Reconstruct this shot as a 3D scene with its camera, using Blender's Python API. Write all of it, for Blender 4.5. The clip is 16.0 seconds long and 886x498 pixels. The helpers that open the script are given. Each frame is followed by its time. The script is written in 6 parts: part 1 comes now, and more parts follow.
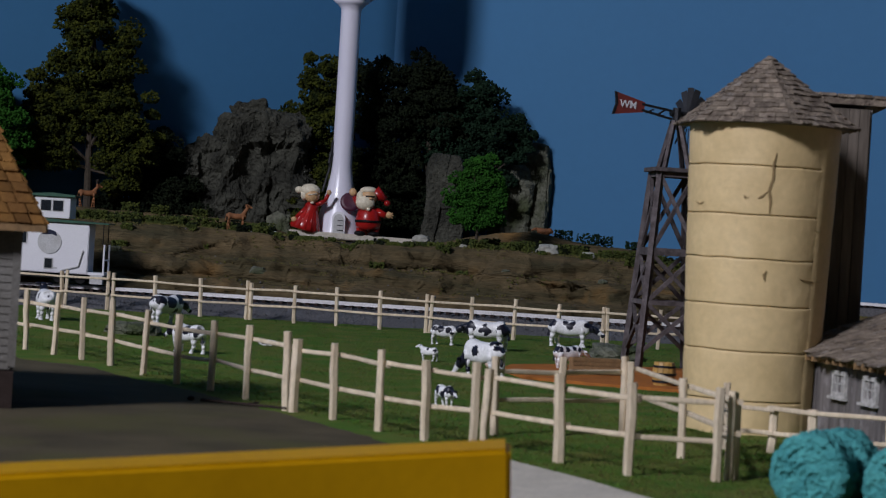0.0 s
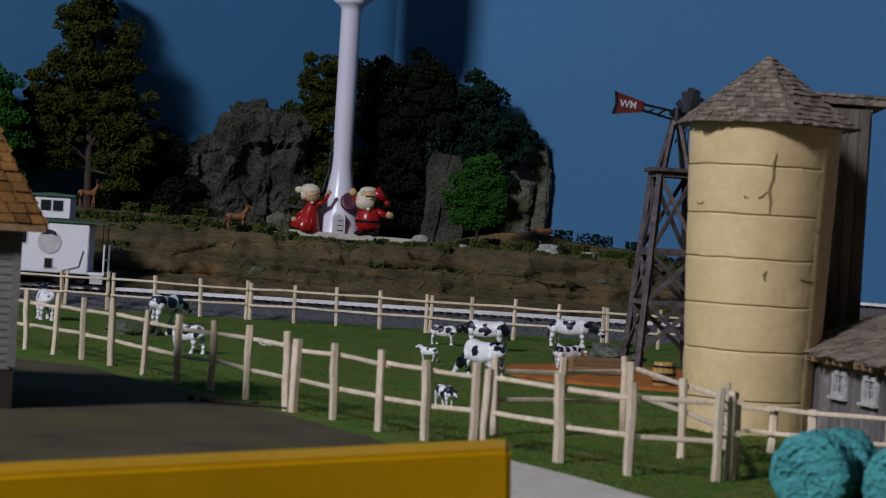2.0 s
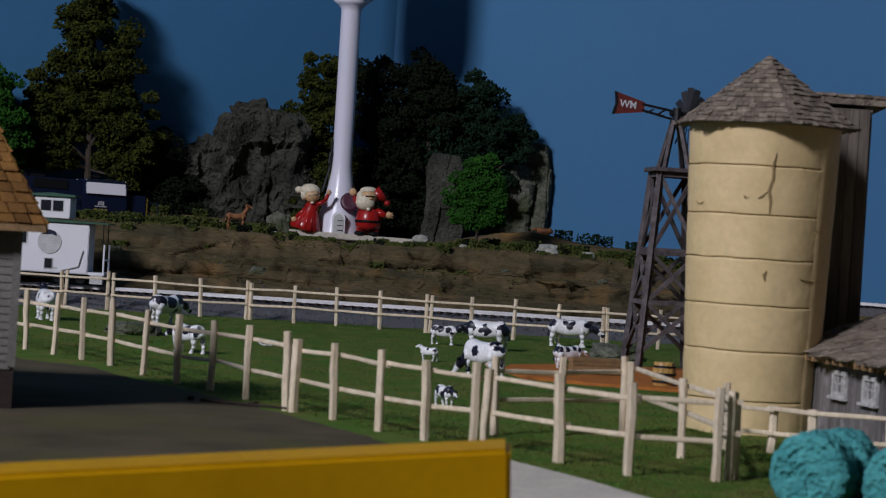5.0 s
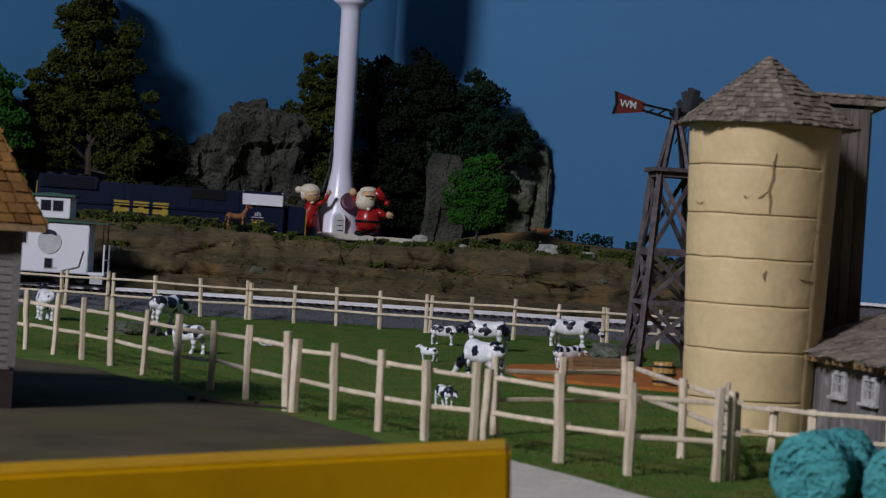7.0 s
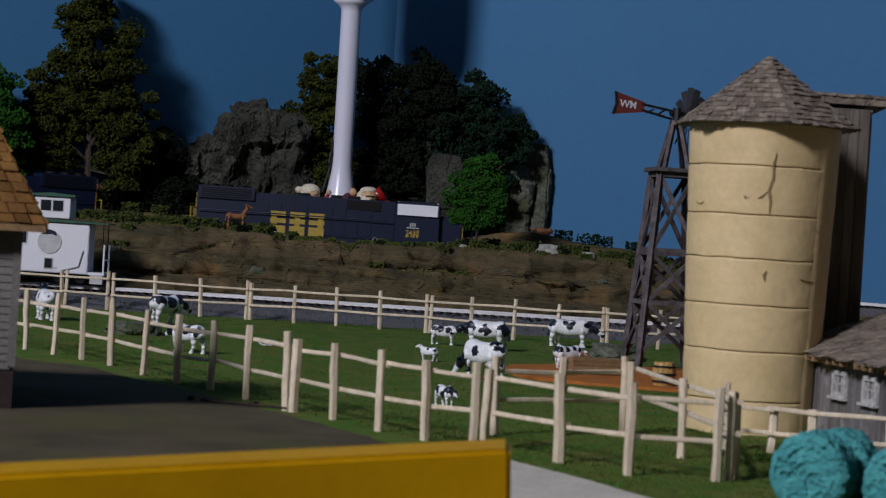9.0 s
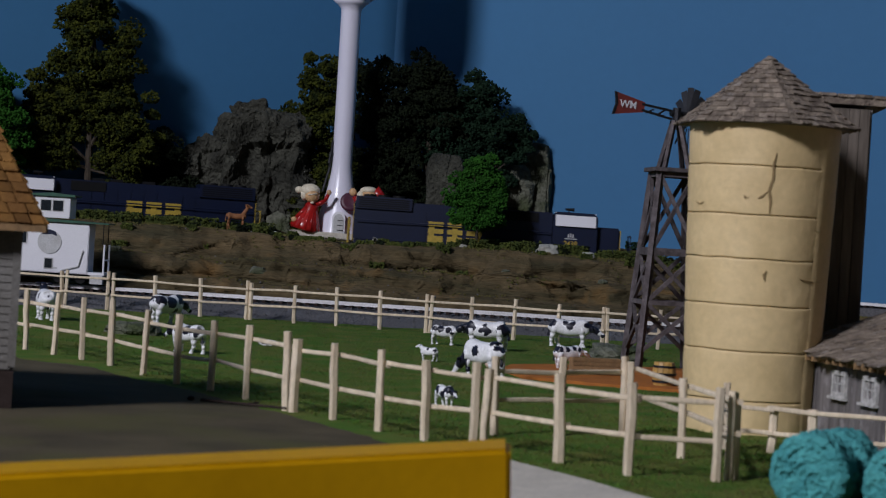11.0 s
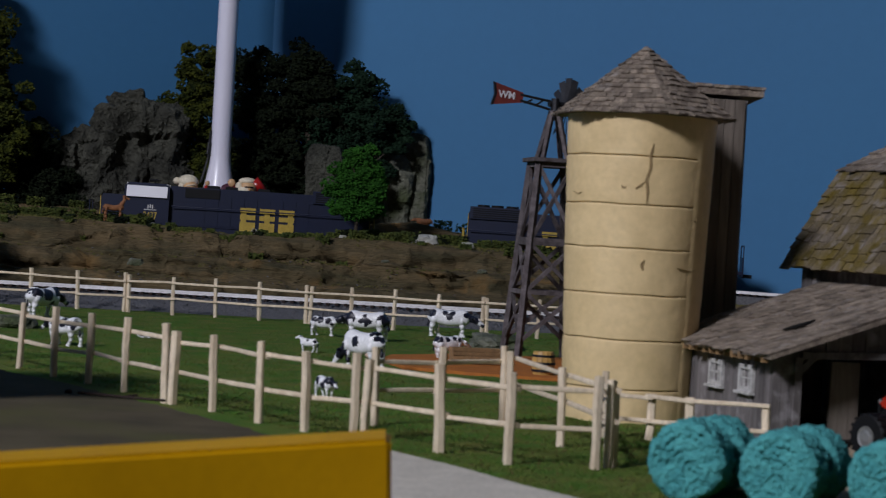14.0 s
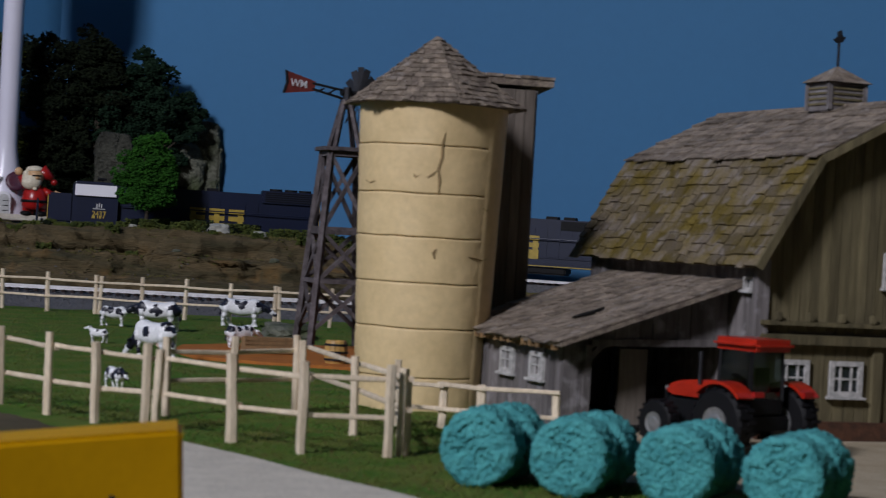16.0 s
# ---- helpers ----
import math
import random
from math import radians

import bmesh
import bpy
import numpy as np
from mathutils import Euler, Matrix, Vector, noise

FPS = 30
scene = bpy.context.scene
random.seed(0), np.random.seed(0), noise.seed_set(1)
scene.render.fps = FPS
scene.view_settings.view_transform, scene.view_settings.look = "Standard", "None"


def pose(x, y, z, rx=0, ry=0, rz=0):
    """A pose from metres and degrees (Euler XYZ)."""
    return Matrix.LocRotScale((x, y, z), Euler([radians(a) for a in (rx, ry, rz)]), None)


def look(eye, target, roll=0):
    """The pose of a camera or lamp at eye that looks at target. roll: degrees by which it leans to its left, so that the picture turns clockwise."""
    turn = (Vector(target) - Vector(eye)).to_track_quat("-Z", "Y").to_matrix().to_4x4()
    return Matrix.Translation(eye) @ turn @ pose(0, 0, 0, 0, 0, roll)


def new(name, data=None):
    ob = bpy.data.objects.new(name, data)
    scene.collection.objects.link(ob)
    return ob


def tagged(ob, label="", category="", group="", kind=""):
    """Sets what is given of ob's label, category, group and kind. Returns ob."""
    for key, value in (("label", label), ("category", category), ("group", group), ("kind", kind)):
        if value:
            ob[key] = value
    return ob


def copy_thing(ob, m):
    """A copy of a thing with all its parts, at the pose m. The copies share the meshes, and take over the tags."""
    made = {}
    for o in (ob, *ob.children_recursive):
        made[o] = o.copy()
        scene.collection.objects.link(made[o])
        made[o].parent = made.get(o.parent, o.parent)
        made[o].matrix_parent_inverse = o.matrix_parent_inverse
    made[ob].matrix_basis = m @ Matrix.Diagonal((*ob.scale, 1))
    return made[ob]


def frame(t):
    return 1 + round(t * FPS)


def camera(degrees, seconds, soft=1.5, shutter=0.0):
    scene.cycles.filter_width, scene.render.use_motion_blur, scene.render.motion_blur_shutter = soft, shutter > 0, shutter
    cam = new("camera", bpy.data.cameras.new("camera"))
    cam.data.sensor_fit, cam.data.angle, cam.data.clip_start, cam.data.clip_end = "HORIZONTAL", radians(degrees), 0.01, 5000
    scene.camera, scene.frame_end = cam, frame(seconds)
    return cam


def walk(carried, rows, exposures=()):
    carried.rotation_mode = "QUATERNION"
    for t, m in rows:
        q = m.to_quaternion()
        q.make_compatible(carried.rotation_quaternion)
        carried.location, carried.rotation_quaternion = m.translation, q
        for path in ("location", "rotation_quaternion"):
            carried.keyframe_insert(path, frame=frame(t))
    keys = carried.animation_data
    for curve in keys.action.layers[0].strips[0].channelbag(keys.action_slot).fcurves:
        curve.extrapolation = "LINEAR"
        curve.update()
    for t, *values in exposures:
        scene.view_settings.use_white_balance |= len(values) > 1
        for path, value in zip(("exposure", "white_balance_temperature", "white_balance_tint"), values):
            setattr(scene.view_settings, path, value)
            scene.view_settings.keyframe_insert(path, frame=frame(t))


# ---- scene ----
cam = camera(25.0, 16.0, soft=1.2, shutter=0.5)
# focused on the pasture and the far fence; the near beam, bales and silo fall out of focus
cam.data.dof.use_dof, cam.data.dof.focus_distance, cam.data.dof.aperture_fstop = True, 1.62, 52.0
EYE = 0.0736
ROWS = [
    (0.0, 0.0, -0.33, -3.5), (12.5, 0.0, -0.33, -3.5), (12.65, -0.12, -0.33, -3.5), (13.0, -1.30, -0.371, -3.474), (13.5, -2.637, -0.396, -3.363),
    (14.0, -3.459, -0.398, -3.281), (14.5, -4.827, -0.367, -3.20), (15.0, -6.355, -0.36, -3.22),
    (15.5, -7.904, -0.381, -3.19), (16.0, -9.415, -0.379, -3.216),
]
walk(cam, [(t, pose(0, 0, EYE, 90 + pitch, roll, yaw)) for t, yaw, pitch, roll in ROWS], exposures=[(0.0, 0.0), (16.0, 0.0)])

# ---- light: one work lamp to the left of the camera, and the room round the layout ----
world = bpy.data.worlds.new("room_dark")
scene.world = world
world.use_nodes = True
world.node_tree.nodes["Background"].inputs[0].default_value = (0.5, 0.6, 0.8, 1)
world.node_tree.nodes["Background"].inputs[1].default_value = 0.0


def lamp(name, eye, target, watts, size, colour):
    data = bpy.data.lights.new(name, "AREA")
    data.energy, data.size, data.color, data.shape = watts, size, colour, "DISK"
    ob = new(name, data)
    ob.matrix_world = look(eye, target)
    return ob


lamp("work_lamp", (-2.1, -1.6, 2.20), (0.0, 1.3, 0.05), 146, 0.70, (0.966, 0.976, 1.105))


# ---- materials ----
def colour(hexa_or_rgb):
    return (*hexa_or_rgb, 1.0)


def mat(name, base, second=None, rough=0.7, metal=0.0, scale=200.0, bump=0.3, fine=900.0, stretch=(1, 1, 1), spread=(0.35, 0.7), random_value=0.0, coat=0.0, dist=0.0006, grain=0.14):
    """Two-tone grained paint: broad blotches of the second colour, fine grain and relief, in metres."""
    m = bpy.data.materials.new(name)
    m.use_nodes = True
    nt = m.node_tree
    n, l = nt.nodes, nt.links
    b = n["Principled BSDF"]
    b.inputs["Roughness"].default_value, b.inputs["Metallic"].default_value = rough, metal
    b.inputs["Coat Weight"].default_value = coat
    if rough >= 0.85:
        b.inputs["Specular IOR Level"].default_value = 0.12
    second = second or tuple(c * 0.75 for c in base)
    co = n.new("ShaderNodeTexCoord")
    mp = n.new("ShaderNodeMapping")
    mp.inputs["Scale"].default_value = stretch
    l.new(co.outputs["Object"], mp.inputs["Vector"])
    big = n.new("ShaderNodeTexNoise")
    big.inputs["Scale"].default_value, big.inputs["Detail"].default_value = scale, 6
    l.new(mp.outputs[0], big.inputs["Vector"])
    ramp = n.new("ShaderNodeValToRGB")
    ramp.color_ramp.elements[0].position, ramp.color_ramp.elements[1].position = spread
    ramp.color_ramp.elements[0].color, ramp.color_ramp.elements[1].color = colour(base), colour(second)
    l.new(big.outputs["Fac"], ramp.inputs["Fac"])
    small = n.new("ShaderNodeTexNoise")
    small.inputs["Scale"].default_value, small.inputs["Detail"].default_value = fine, 4
    l.new(mp.outputs[0], small.inputs["Vector"])
    hsv = n.new("ShaderNodeHueSaturation")
    val = n.new("ShaderNodeMapRange")
    val.inputs["From Min"].default_value, val.inputs["From Max"].default_value = 0.3, 0.7
    val.inputs["To Min"].default_value, val.inputs["To Max"].default_value = 1 - grain, 1 + grain
    l.new(small.outputs["Fac"], val.inputs["Value"])
    out = val.outputs["Result"]
    if random_value:
        info = n.new("ShaderNodeObjectInfo")
        rr = n.new("ShaderNodeMapRange")
        rr.inputs["To Min"].default_value, rr.inputs["To Max"].default_value = 1 - random_value, 1 + random_value
        l.new(info.outputs["Random"], rr.inputs["Value"])
        mul = n.new("ShaderNodeMath")
        mul.operation = "MULTIPLY"
        l.new(out, mul.inputs[0]), l.new(rr.outputs["Result"], mul.inputs[1])
        out = mul.outputs[0]
    l.new(out, hsv.inputs["Value"])
    l.new(ramp.outputs[0], hsv.inputs["Color"])
    l.new(hsv.outputs[0], b.inputs["Base Color"])
    if bump:
        bp = n.new("ShaderNodeBump")
        bp.inputs["Strength"].default_value, bp.inputs["Distance"].default_value = bump, dist
        l.new(small.outputs["Fac"], bp.inputs["Height"])
        l.new(bp.outputs[0], b.inputs["Normal"])
    return m


M = dict(
    wall=mat("blue_wall_paint", (0.041, 0.169, 0.342), (0.038, 0.156, 0.323), rough=0.75, scale=2.5, fine=90, bump=0.04, grain=0.02),
    room=mat("grey_room_paint", (0.08, 0.08, 0.085), rough=0.9, scale=2, fine=30, bump=0.05),
    carpet=mat("brown_carpet", (0.12, 0.10, 0.09), rough=1, scale=5, fine=200),
    grass=mat("grass_turf", (0.076, 0.166, 0.024), (0.160, 0.172, 0.042), rough=1, scale=45, fine=1600, bump=1.0, dist=0.0012),
    dryturf=mat("dry_turf", (0.090, 0.100, 0.026), (0.16, 0.125, 0.05), rough=1, scale=120, fine=1500, bump=1.0, dist=0.001),
    road=mat("worn_road", (0.100, 0.082, 0.050), (0.060, 0.050, 0.032), rough=0.95, scale=30, fine=1800, bump=0.5, dist=0.0003),
    concrete=mat("pale_concrete", (0.58, 0.53, 0.45), (0.48, 0.44, 0.375), rough=0.9, scale=70, fine=700, bump=0.3),
    gravel=mat("grey_ballast", (0.17, 0.165, 0.17), (0.10, 0.10, 0.11), rough=1, scale=700, fine=1200, bump=1.0, dist=0.0015),
    dirt=mat("orange_dirt", (0.46, 0.16, 0.035), (0.34, 0.12, 0.035), rough=1, scale=90, fine=1500, bump=0.8),
    sand=mat("pale_sand", (0.42, 0.35, 0.25), (0.33, 0.27, 0.18), rough=1, scale=60, fine=1500, bump=0.6),
    bank=mat("brown_bank_plaster", (0.150, 0.108, 0.056), (0.070, 0.060, 0.032), spread=(0.36, 0.66), rough=0.95, scale=30, fine=330, bump=1.0, dist=0.003, stretch=(0.30, 1, 3.2), grain=0.26),
    rock=mat("grey_green_cast_rock", (0.175, 0.178, 0.135), (0.085, 0.088, 0.068), rough=0.92, scale=34, fine=330, bump=1.0, dist=0.003, grain=0.22),
    # darker copy of the cast rock, with the trees' shade put into its colour
    crag=mat("shaded_grey_cast_rock", (0.078, 0.078, 0.062), (0.026, 0.026, 0.022), rough=0.92, scale=34, fine=330, bump=1.0, dist=0.004, grain=0.25),
    pale_stone=mat("pale_stone", (0.42, 0.41, 0.36), (0.3, 0.3, 0.27), rough=0.9, scale=300),
    silo=mat("cream_resin", (0.72, 0.54, 0.285), (0.63, 0.465, 0.235), rough=0.6, scale=60, fine=320, bump=0.4, dist=0.0005, grain=0.06),
    groove=mat("dark_groove", (0.30, 0.21, 0.105), rough=0.9),
    shingle=mat("weathered_shingle", (0.27, 0.22, 0.17), (0.125, 0.098, 0.08), rough=0.9, scale=210, fine=900, bump=1.0, random_value=0.30, dist=0.0008, grain=0.25),
    moss_shingle=mat("mossy_shingle", (0.165, 0.135, 0.105), (0.125, 0.092, 0.022), spread=(0.30, 0.60), rough=0.92, scale=62, fine=900, bump=1.0, random_value=0.26, dist=0.0008, grain=0.25),
    brown_shingle=mat("brown_shingle", (0.21, 0.105, 0.030), (0.13, 0.062, 0.021), rough=0.9, scale=80, fine=700, bump=0.6, random_value=0.25),
    # grey board colour, lowered to include the silo's shade on the shed wall
    grey_wood=mat("grey_barn_board", (0.19, 0.172, 0.168), (0.105, 0.093, 0.090), rough=0.9, scale=160, fine=600, bump=0.7, stretch=(1, 1, 0.12), random_value=0.2),
    barn_wood=mat("olive_barn_board", (0.160, 0.134, 0.074), (0.088, 0.074, 0.044), rough=0.9, scale=160, fine=600, bump=0.7, stretch=(1, 1, 0.12), random_value=0.22),
    chute_wood=mat("dark_chute_board", (0.20, 0.17, 0.14), (0.12, 0.10, 0.085), rough=0.9, scale=160, fine=600, bump=0.7, stretch=(1, 1, 0.12), random_value=0.2),
    fence=mat("bare_stick_wood", (0.74, 0.62, 0.46), (0.58, 0.46, 0.32), rough=0.75, scale=260, fine=1200, bump=0.3, stretch=(1, 1, 0.25), random_value=0.12, dist=0.0003),
    mill_wood=mat("grey_mill_timber", (0.125, 0.108, 0.112), (0.06, 0.05, 0.05), rough=0.9, scale=200, fine=900, bump=0.5, random_value=0.25),
    brown_wood=mat("brown_plank", (0.30, 0.18, 0.08), (0.20, 0.12, 0.055), rough=0.7, scale=200, fine=900, random_value=0.2),
    footing=mat("dark_brick_footing", (0.105, 0.050, 0.030), (0.06, 0.034, 0.024), rough=0.95, scale=240, fine=900),
    tint=mat("tinted_cab_glass", (0.30, 0.34, 0.34), (0.28, 0.32, 0.32), rough=0.06, bump=0, grain=0.0),
    # near-black filler that paints the shade inside openings and gaps
    dark=mat("dark_shade_fill", (0.012, 0.011, 0.010), rough=1, bump=0),
    iron=mat("dark_iron", (0.035, 0.035, 0.04), rough=0.5, metal=0.6),
    # non-metal near-white: the shine of the rail heads painted as base colour
    rail=mat("shine_white_rail", (0.88, 0.86, 0.86), rough=0.42, metal=0.0, scale=50, bump=0),
    tie=mat("dark_tie", (0.045, 0.032, 0.028), rough=0.95),
    white=mat("white_paint", (0.80, 0.79, 0.82), (0.76, 0.75, 0.79), rough=0.35, scale=30, bump=0.03, grain=0.025),
    tower=mat("lilac_white_plastic", (0.78, 0.76, 0.86), (0.74, 0.72, 0.83), rough=0.3, scale=20, bump=0.02, coat=0.2, grain=0.02),
    window_white=mat("window_white", (0.52, 0.50, 0.48), (0.36, 0.35, 0.33), rough=0.8, scale=400, spread=(0.4, 0.6)),
    green=mat("dark_green_paint", (0.02, 0.09, 0.055), rough=0.5, bump=0.1),
    navy=mat("navy_loco_paint", (0.004, 0.009, 0.034), (0.004, 0.008, 0.028), rough=0.4, scale=60, bump=0.08),
    yellow=mat("yellow_loco_paint", (0.46, 0.32, 0.045), rough=0.5, bump=0.05),
    yellow_box=mat("yellow_gloss_paint", (0.52, 0.275, 0.003), (0.46, 0.240, 0.003), rough=0.45, scale=40, fine=300, bump=0.08, grain=0.04),
    black=mat("black_plastic", (0.007, 0.007, 0.008), rough=0.6, bump=0.1),
    glass=mat("dark_window_glass", (0.02, 0.025, 0.03), rough=0.08, bump=0, coat=0.5),
    red=mat("gloss_red_paint", (0.42, 0.014, 0.012), (0.26, 0.010, 0.010), rough=0.28, scale=80, bump=0.05),
    tractor=mat("tractor_red_plastic", (0.44, 0.022, 0.008), rough=0.32, bump=0.04, coat=0.2),
    # silver greyed down, for the shade the tractor stands in
    rim=mat("dimmed_silver_rim", (0.30, 0.30, 0.30), rough=0.4, metal=0.5, bump=0),
    purple=mat("dark_purple_reflection", (0.09, 0.018, 0.035), (0.05, 0.012, 0.035), rough=0.45, scale=200),
    vane=mat("dull_red_tin", (0.20, 0.035, 0.03), rough=0.6),
    bale=mat("teal_bale_wrap", (0.085, 0.355, 0.355), (0.050, 0.245, 0.255), rough=0.85, scale=260, fine=800, bump=1.0, dist=0.0015),
    deer=mat("tan_deer_hide", (0.30, 0.12, 0.045), (0.20, 0.08, 0.03), rough=0.7, scale=200),
    trunk=mat("grey_bark", (0.075, 0.060, 0.045), (0.04, 0.033, 0.027), rough=0.95, scale=300, bump=0.8),
    skin=mat("cream_resin_figure", (0.66, 0.40, 0.20), rough=0.5, bump=0.05),
    hair=mat("ivory_resin_figure", (0.76, 0.68, 0.52), (0.62, 0.54, 0.40), rough=0.55, scale=500, bump=0.3),
    white_hide=mat("white_cow_hide", (0.84, 0.83, 0.84), (0.78, 0.77, 0.78), rough=0.42, scale=300, bump=0.12),
    black_hide=mat("black_cow_hide", (0.010, 0.010, 0.022), rough=0.42, bump=0.12),
    udder=mat("pink_udder", (0.72, 0.52, 0.42), rough=0.6),
    grey_siding=mat("grey_painted_siding", (0.20, 0.19, 0.175), (0.15, 0.14, 0.125), rough=0.85, scale=80),
    siding=mat("white_siding", (0.55, 0.55, 0.55), (0.46, 0.45, 0.44), rough=0.8, scale=80),
    barrel=mat("golden_barrel_wood", (0.60, 0.36, 0.10), (0.42, 0.24, 0.07), rough=0.5, scale=200, random_value=0.2),
)


M["yellow_box"].node_tree.nodes["Principled BSDF"].inputs["Specular IOR Level"].default_value = 0.06
M["tint"].node_tree.nodes["Principled BSDF"].inputs["Transmission Weight"].default_value = 1.0
M["black"].node_tree.nodes["Principled BSDF"].inputs["Specular IOR Level"].default_value = 0.2
M["bale"].node_tree.nodes["Principled BSDF"].inputs["Specular IOR Level"].default_value = 0.2


def lichen(m, tint, scale, lo, hi):
    """Scattered pale crusts of a third colour over a finished material."""
    nt = m.node_tree
    n, l = nt.nodes, nt.links
    b = n["Principled BSDF"]
    src = b.inputs["Base Color"].links[0].from_socket
    co, tex, ramp, mix = n.new("ShaderNodeTexCoord"), n.new("ShaderNodeTexNoise"), n.new("ShaderNodeMapRange"), n.new("ShaderNodeMix")
    tex.inputs["Scale"].default_value, tex.inputs["Detail"].default_value = scale, 7
    ramp.inputs["From Min"].default_value, ramp.inputs["From Max"].default_value = lo, hi
    mix.data_type = "RGBA"
    mix.inputs["B"].default_value = colour(tint)
    l.new(co.outputs["Object"], tex.inputs["Vector"]), l.new(tex.outputs["Fac"], ramp.inputs["Value"])
    l.new(ramp.outputs["Result"], mix.inputs["Factor"]), l.new(src, mix.inputs["A"])
    l.new(mix.outputs["Result"], b.inputs["Base Color"])


lichen(M["moss_shingle"], (0.235, 0.205, 0.185), 130, 0.56, 0.74)
lichen(M["shingle"], (0.32, 0.285, 0.26), 150, 0.58, 0.76)
lichen(M["rock"], (0.07, 0.085, 0.040), 26, 0.50, 0.66)
lichen(M["bank"], (0.26, 0.150, 0.055), 22, 0.58, 0.76)
lichen(M["grey_wood"], (0.30, 0.28, 0.285), 130, 0.55, 0.72)
lichen(M["road"], (0.085, 0.080, 0.034), 14, 0.48, 0.68)


def leaves(name, a, b, scale=130):
    return mat(name, a, b, rough=0.9, scale=scale, fine=1200, bump=0.6, spread=(0.4, 0.62))


L = dict(
    olive=leaves("olive_foliage", (0.054, 0.062, 0.008), (0.010, 0.016, 0.004)),
    # near black: shade inside the tree mass painted into the leaves; also some dark bushes
    dark=leaves("dark_shaded_foliage", (0.010, 0.015, 0.006), (0.005, 0.008, 0.004)),
    blue=leaves("blue_green_foliage", (0.014, 0.033, 0.017), (0.006, 0.017, 0.009)),
    bright=leaves("bright_green_foliage", (0.028, 0.105, 0.012), (0.016, 0.062, 0.008)),
    bush=leaves("bush_foliage", (0.082, 0.098, 0.022), (0.036, 0.050, 0.014)),
)


# ---- mesh helpers ----
def part(name, bm, material, parent=None, label="", smooth=False):
    me = bpy.data.meshes.new(name)
    bmesh.ops.recalc_face_normals(bm, faces=bm.faces)
    if smooth:
        for f in bm.faces:
            f.smooth = True
    bm.to_mesh(me)
    bm.free()
    for mm in material if isinstance(material, (list, tuple)) else [material]:
        me.materials.append(mm)
    ob = new(name, me)
    ob.parent = parent
    if label:
        ob["label"] = label
    return ob


def share(name, me, parent, m):
    ob = new(name, me)
    ob.parent = parent
    ob.matrix_basis = m
    return ob


def thing(name, label, category, m=None, group="", kind=""):
    ob = new(name)
    ob.empty_display_size = 0.01
    if m is not None:
        ob.matrix_basis = m
    return tagged(ob, label, category, group, kind)


def add_box(bm, c, s, m=None, bevel=0.0, mi=0):
    geo = bmesh.ops.create_cube(bm, size=1.0)
    vs = geo["verts"]
    bmesh.ops.transform(bm, matrix=(m or Matrix()) @ Matrix.Translation(c) @ Matrix.Diagonal((*s, 1)), verts=vs)
    if bevel:
        es = {e for v in vs for e in v.link_edges}
        out = bmesh.ops.bevel(bm, geom=list(es), offset=bevel, segments=2, affect="EDGES")
        fs = out["faces"]
        if mi:
            for f in fs:
                f.material_index = mi
    if mi:
        for v in vs:
            if v.is_valid:
                for f in v.link_faces:
                    f.material_index = mi
    return bm


def box(c, s, m=None, bevel=0.0):
    return add_box(bmesh.new(), c, s, m, bevel)


def add_rod(bm, a, b, r, r2=None, seg=8, mi=0):
    a, b = Vector(a), Vector(b)
    d = b - a
    m = Matrix.Translation((a + b) / 2) @ d.to_track_quat("Z", "Y").to_matrix().to_4x4()
    geo = bmesh.ops.create_cone(bm, cap_ends=True, segments=seg, radius1=r, radius2=r if r2 is None else r2, depth=d.length, matrix=m)
    if mi:
        for f in {f for v in geo["verts"] for f in v.link_faces}:
            f.material_index = mi
    return bm


def rod(a, b, r, r2=None, seg=8):
    return add_rod(bmesh.new(), a, b, r, r2, seg)


def add_bar(bm, a, b, w, h):
    """A squared stick from a to b."""
    a, b = Vector(a), Vector(b)
    d = b - a
    m = Matrix.Translation((a + b) / 2) @ d.to_track_quat("X", "Z").to_matrix().to_4x4()
    return add_box(bm, (0, 0, 0), (d.length, w, h), m)


def bar(a, b, w, h):
    return add_bar(bmesh.new(), a, b, w, h)


def add_ball(bm, c, s, m=None, seg=12, mi=0):
    geo = bmesh.ops.create_uvsphere(bm, u_segments=seg, v_segments=max(6, seg * 2 // 3), radius=1.0, matrix=(m or Matrix()) @ Matrix.Translation(c) @ Matrix.Diagonal((*s, 1)))
    if mi:
        for f in {f for v in geo["verts"] for f in v.link_faces}:
            f.material_index = mi
    return bm


def add_lathe(bm, profile, seg=32, m=None, mi=0):
    m = m or Matrix()
    rings = []
    for r, z in profile:
        rings.append([bm.verts.new(m @ Vector((r * math.cos(2 * math.pi * k / seg), r * math.sin(2 * math.pi * k / seg), z))) for k in range(seg)])
    for a, b in zip(rings, rings[1:]):
        for k in range(seg):
            f = bm.faces.new((a[k], a[(k + 1) % seg], b[(k + 1) % seg], b[k]))
            f.material_index = mi
    for ring in (rings[0], rings[-1]):
        bm.faces.new(ring).material_index = mi
    return bm


def add_prism(bm, outline, y0, y1, m=None):
    """An outline in x and z, drawn out along y."""
    m = m or Matrix()
    a = [bm.verts.new(m @ Vector((x, y0, z))) for x, z in outline]
    b = [bm.verts.new(m @ Vector((x, y1, z))) for x, z in outline]
    bm.faces.new(a), bm.faces.new(b[::-1])
    for k in range(len(a)):
        bm.faces.new((a[k], b[k], b[(k + 1) % len(a)], a[(k + 1) % len(a)]))
    return bm


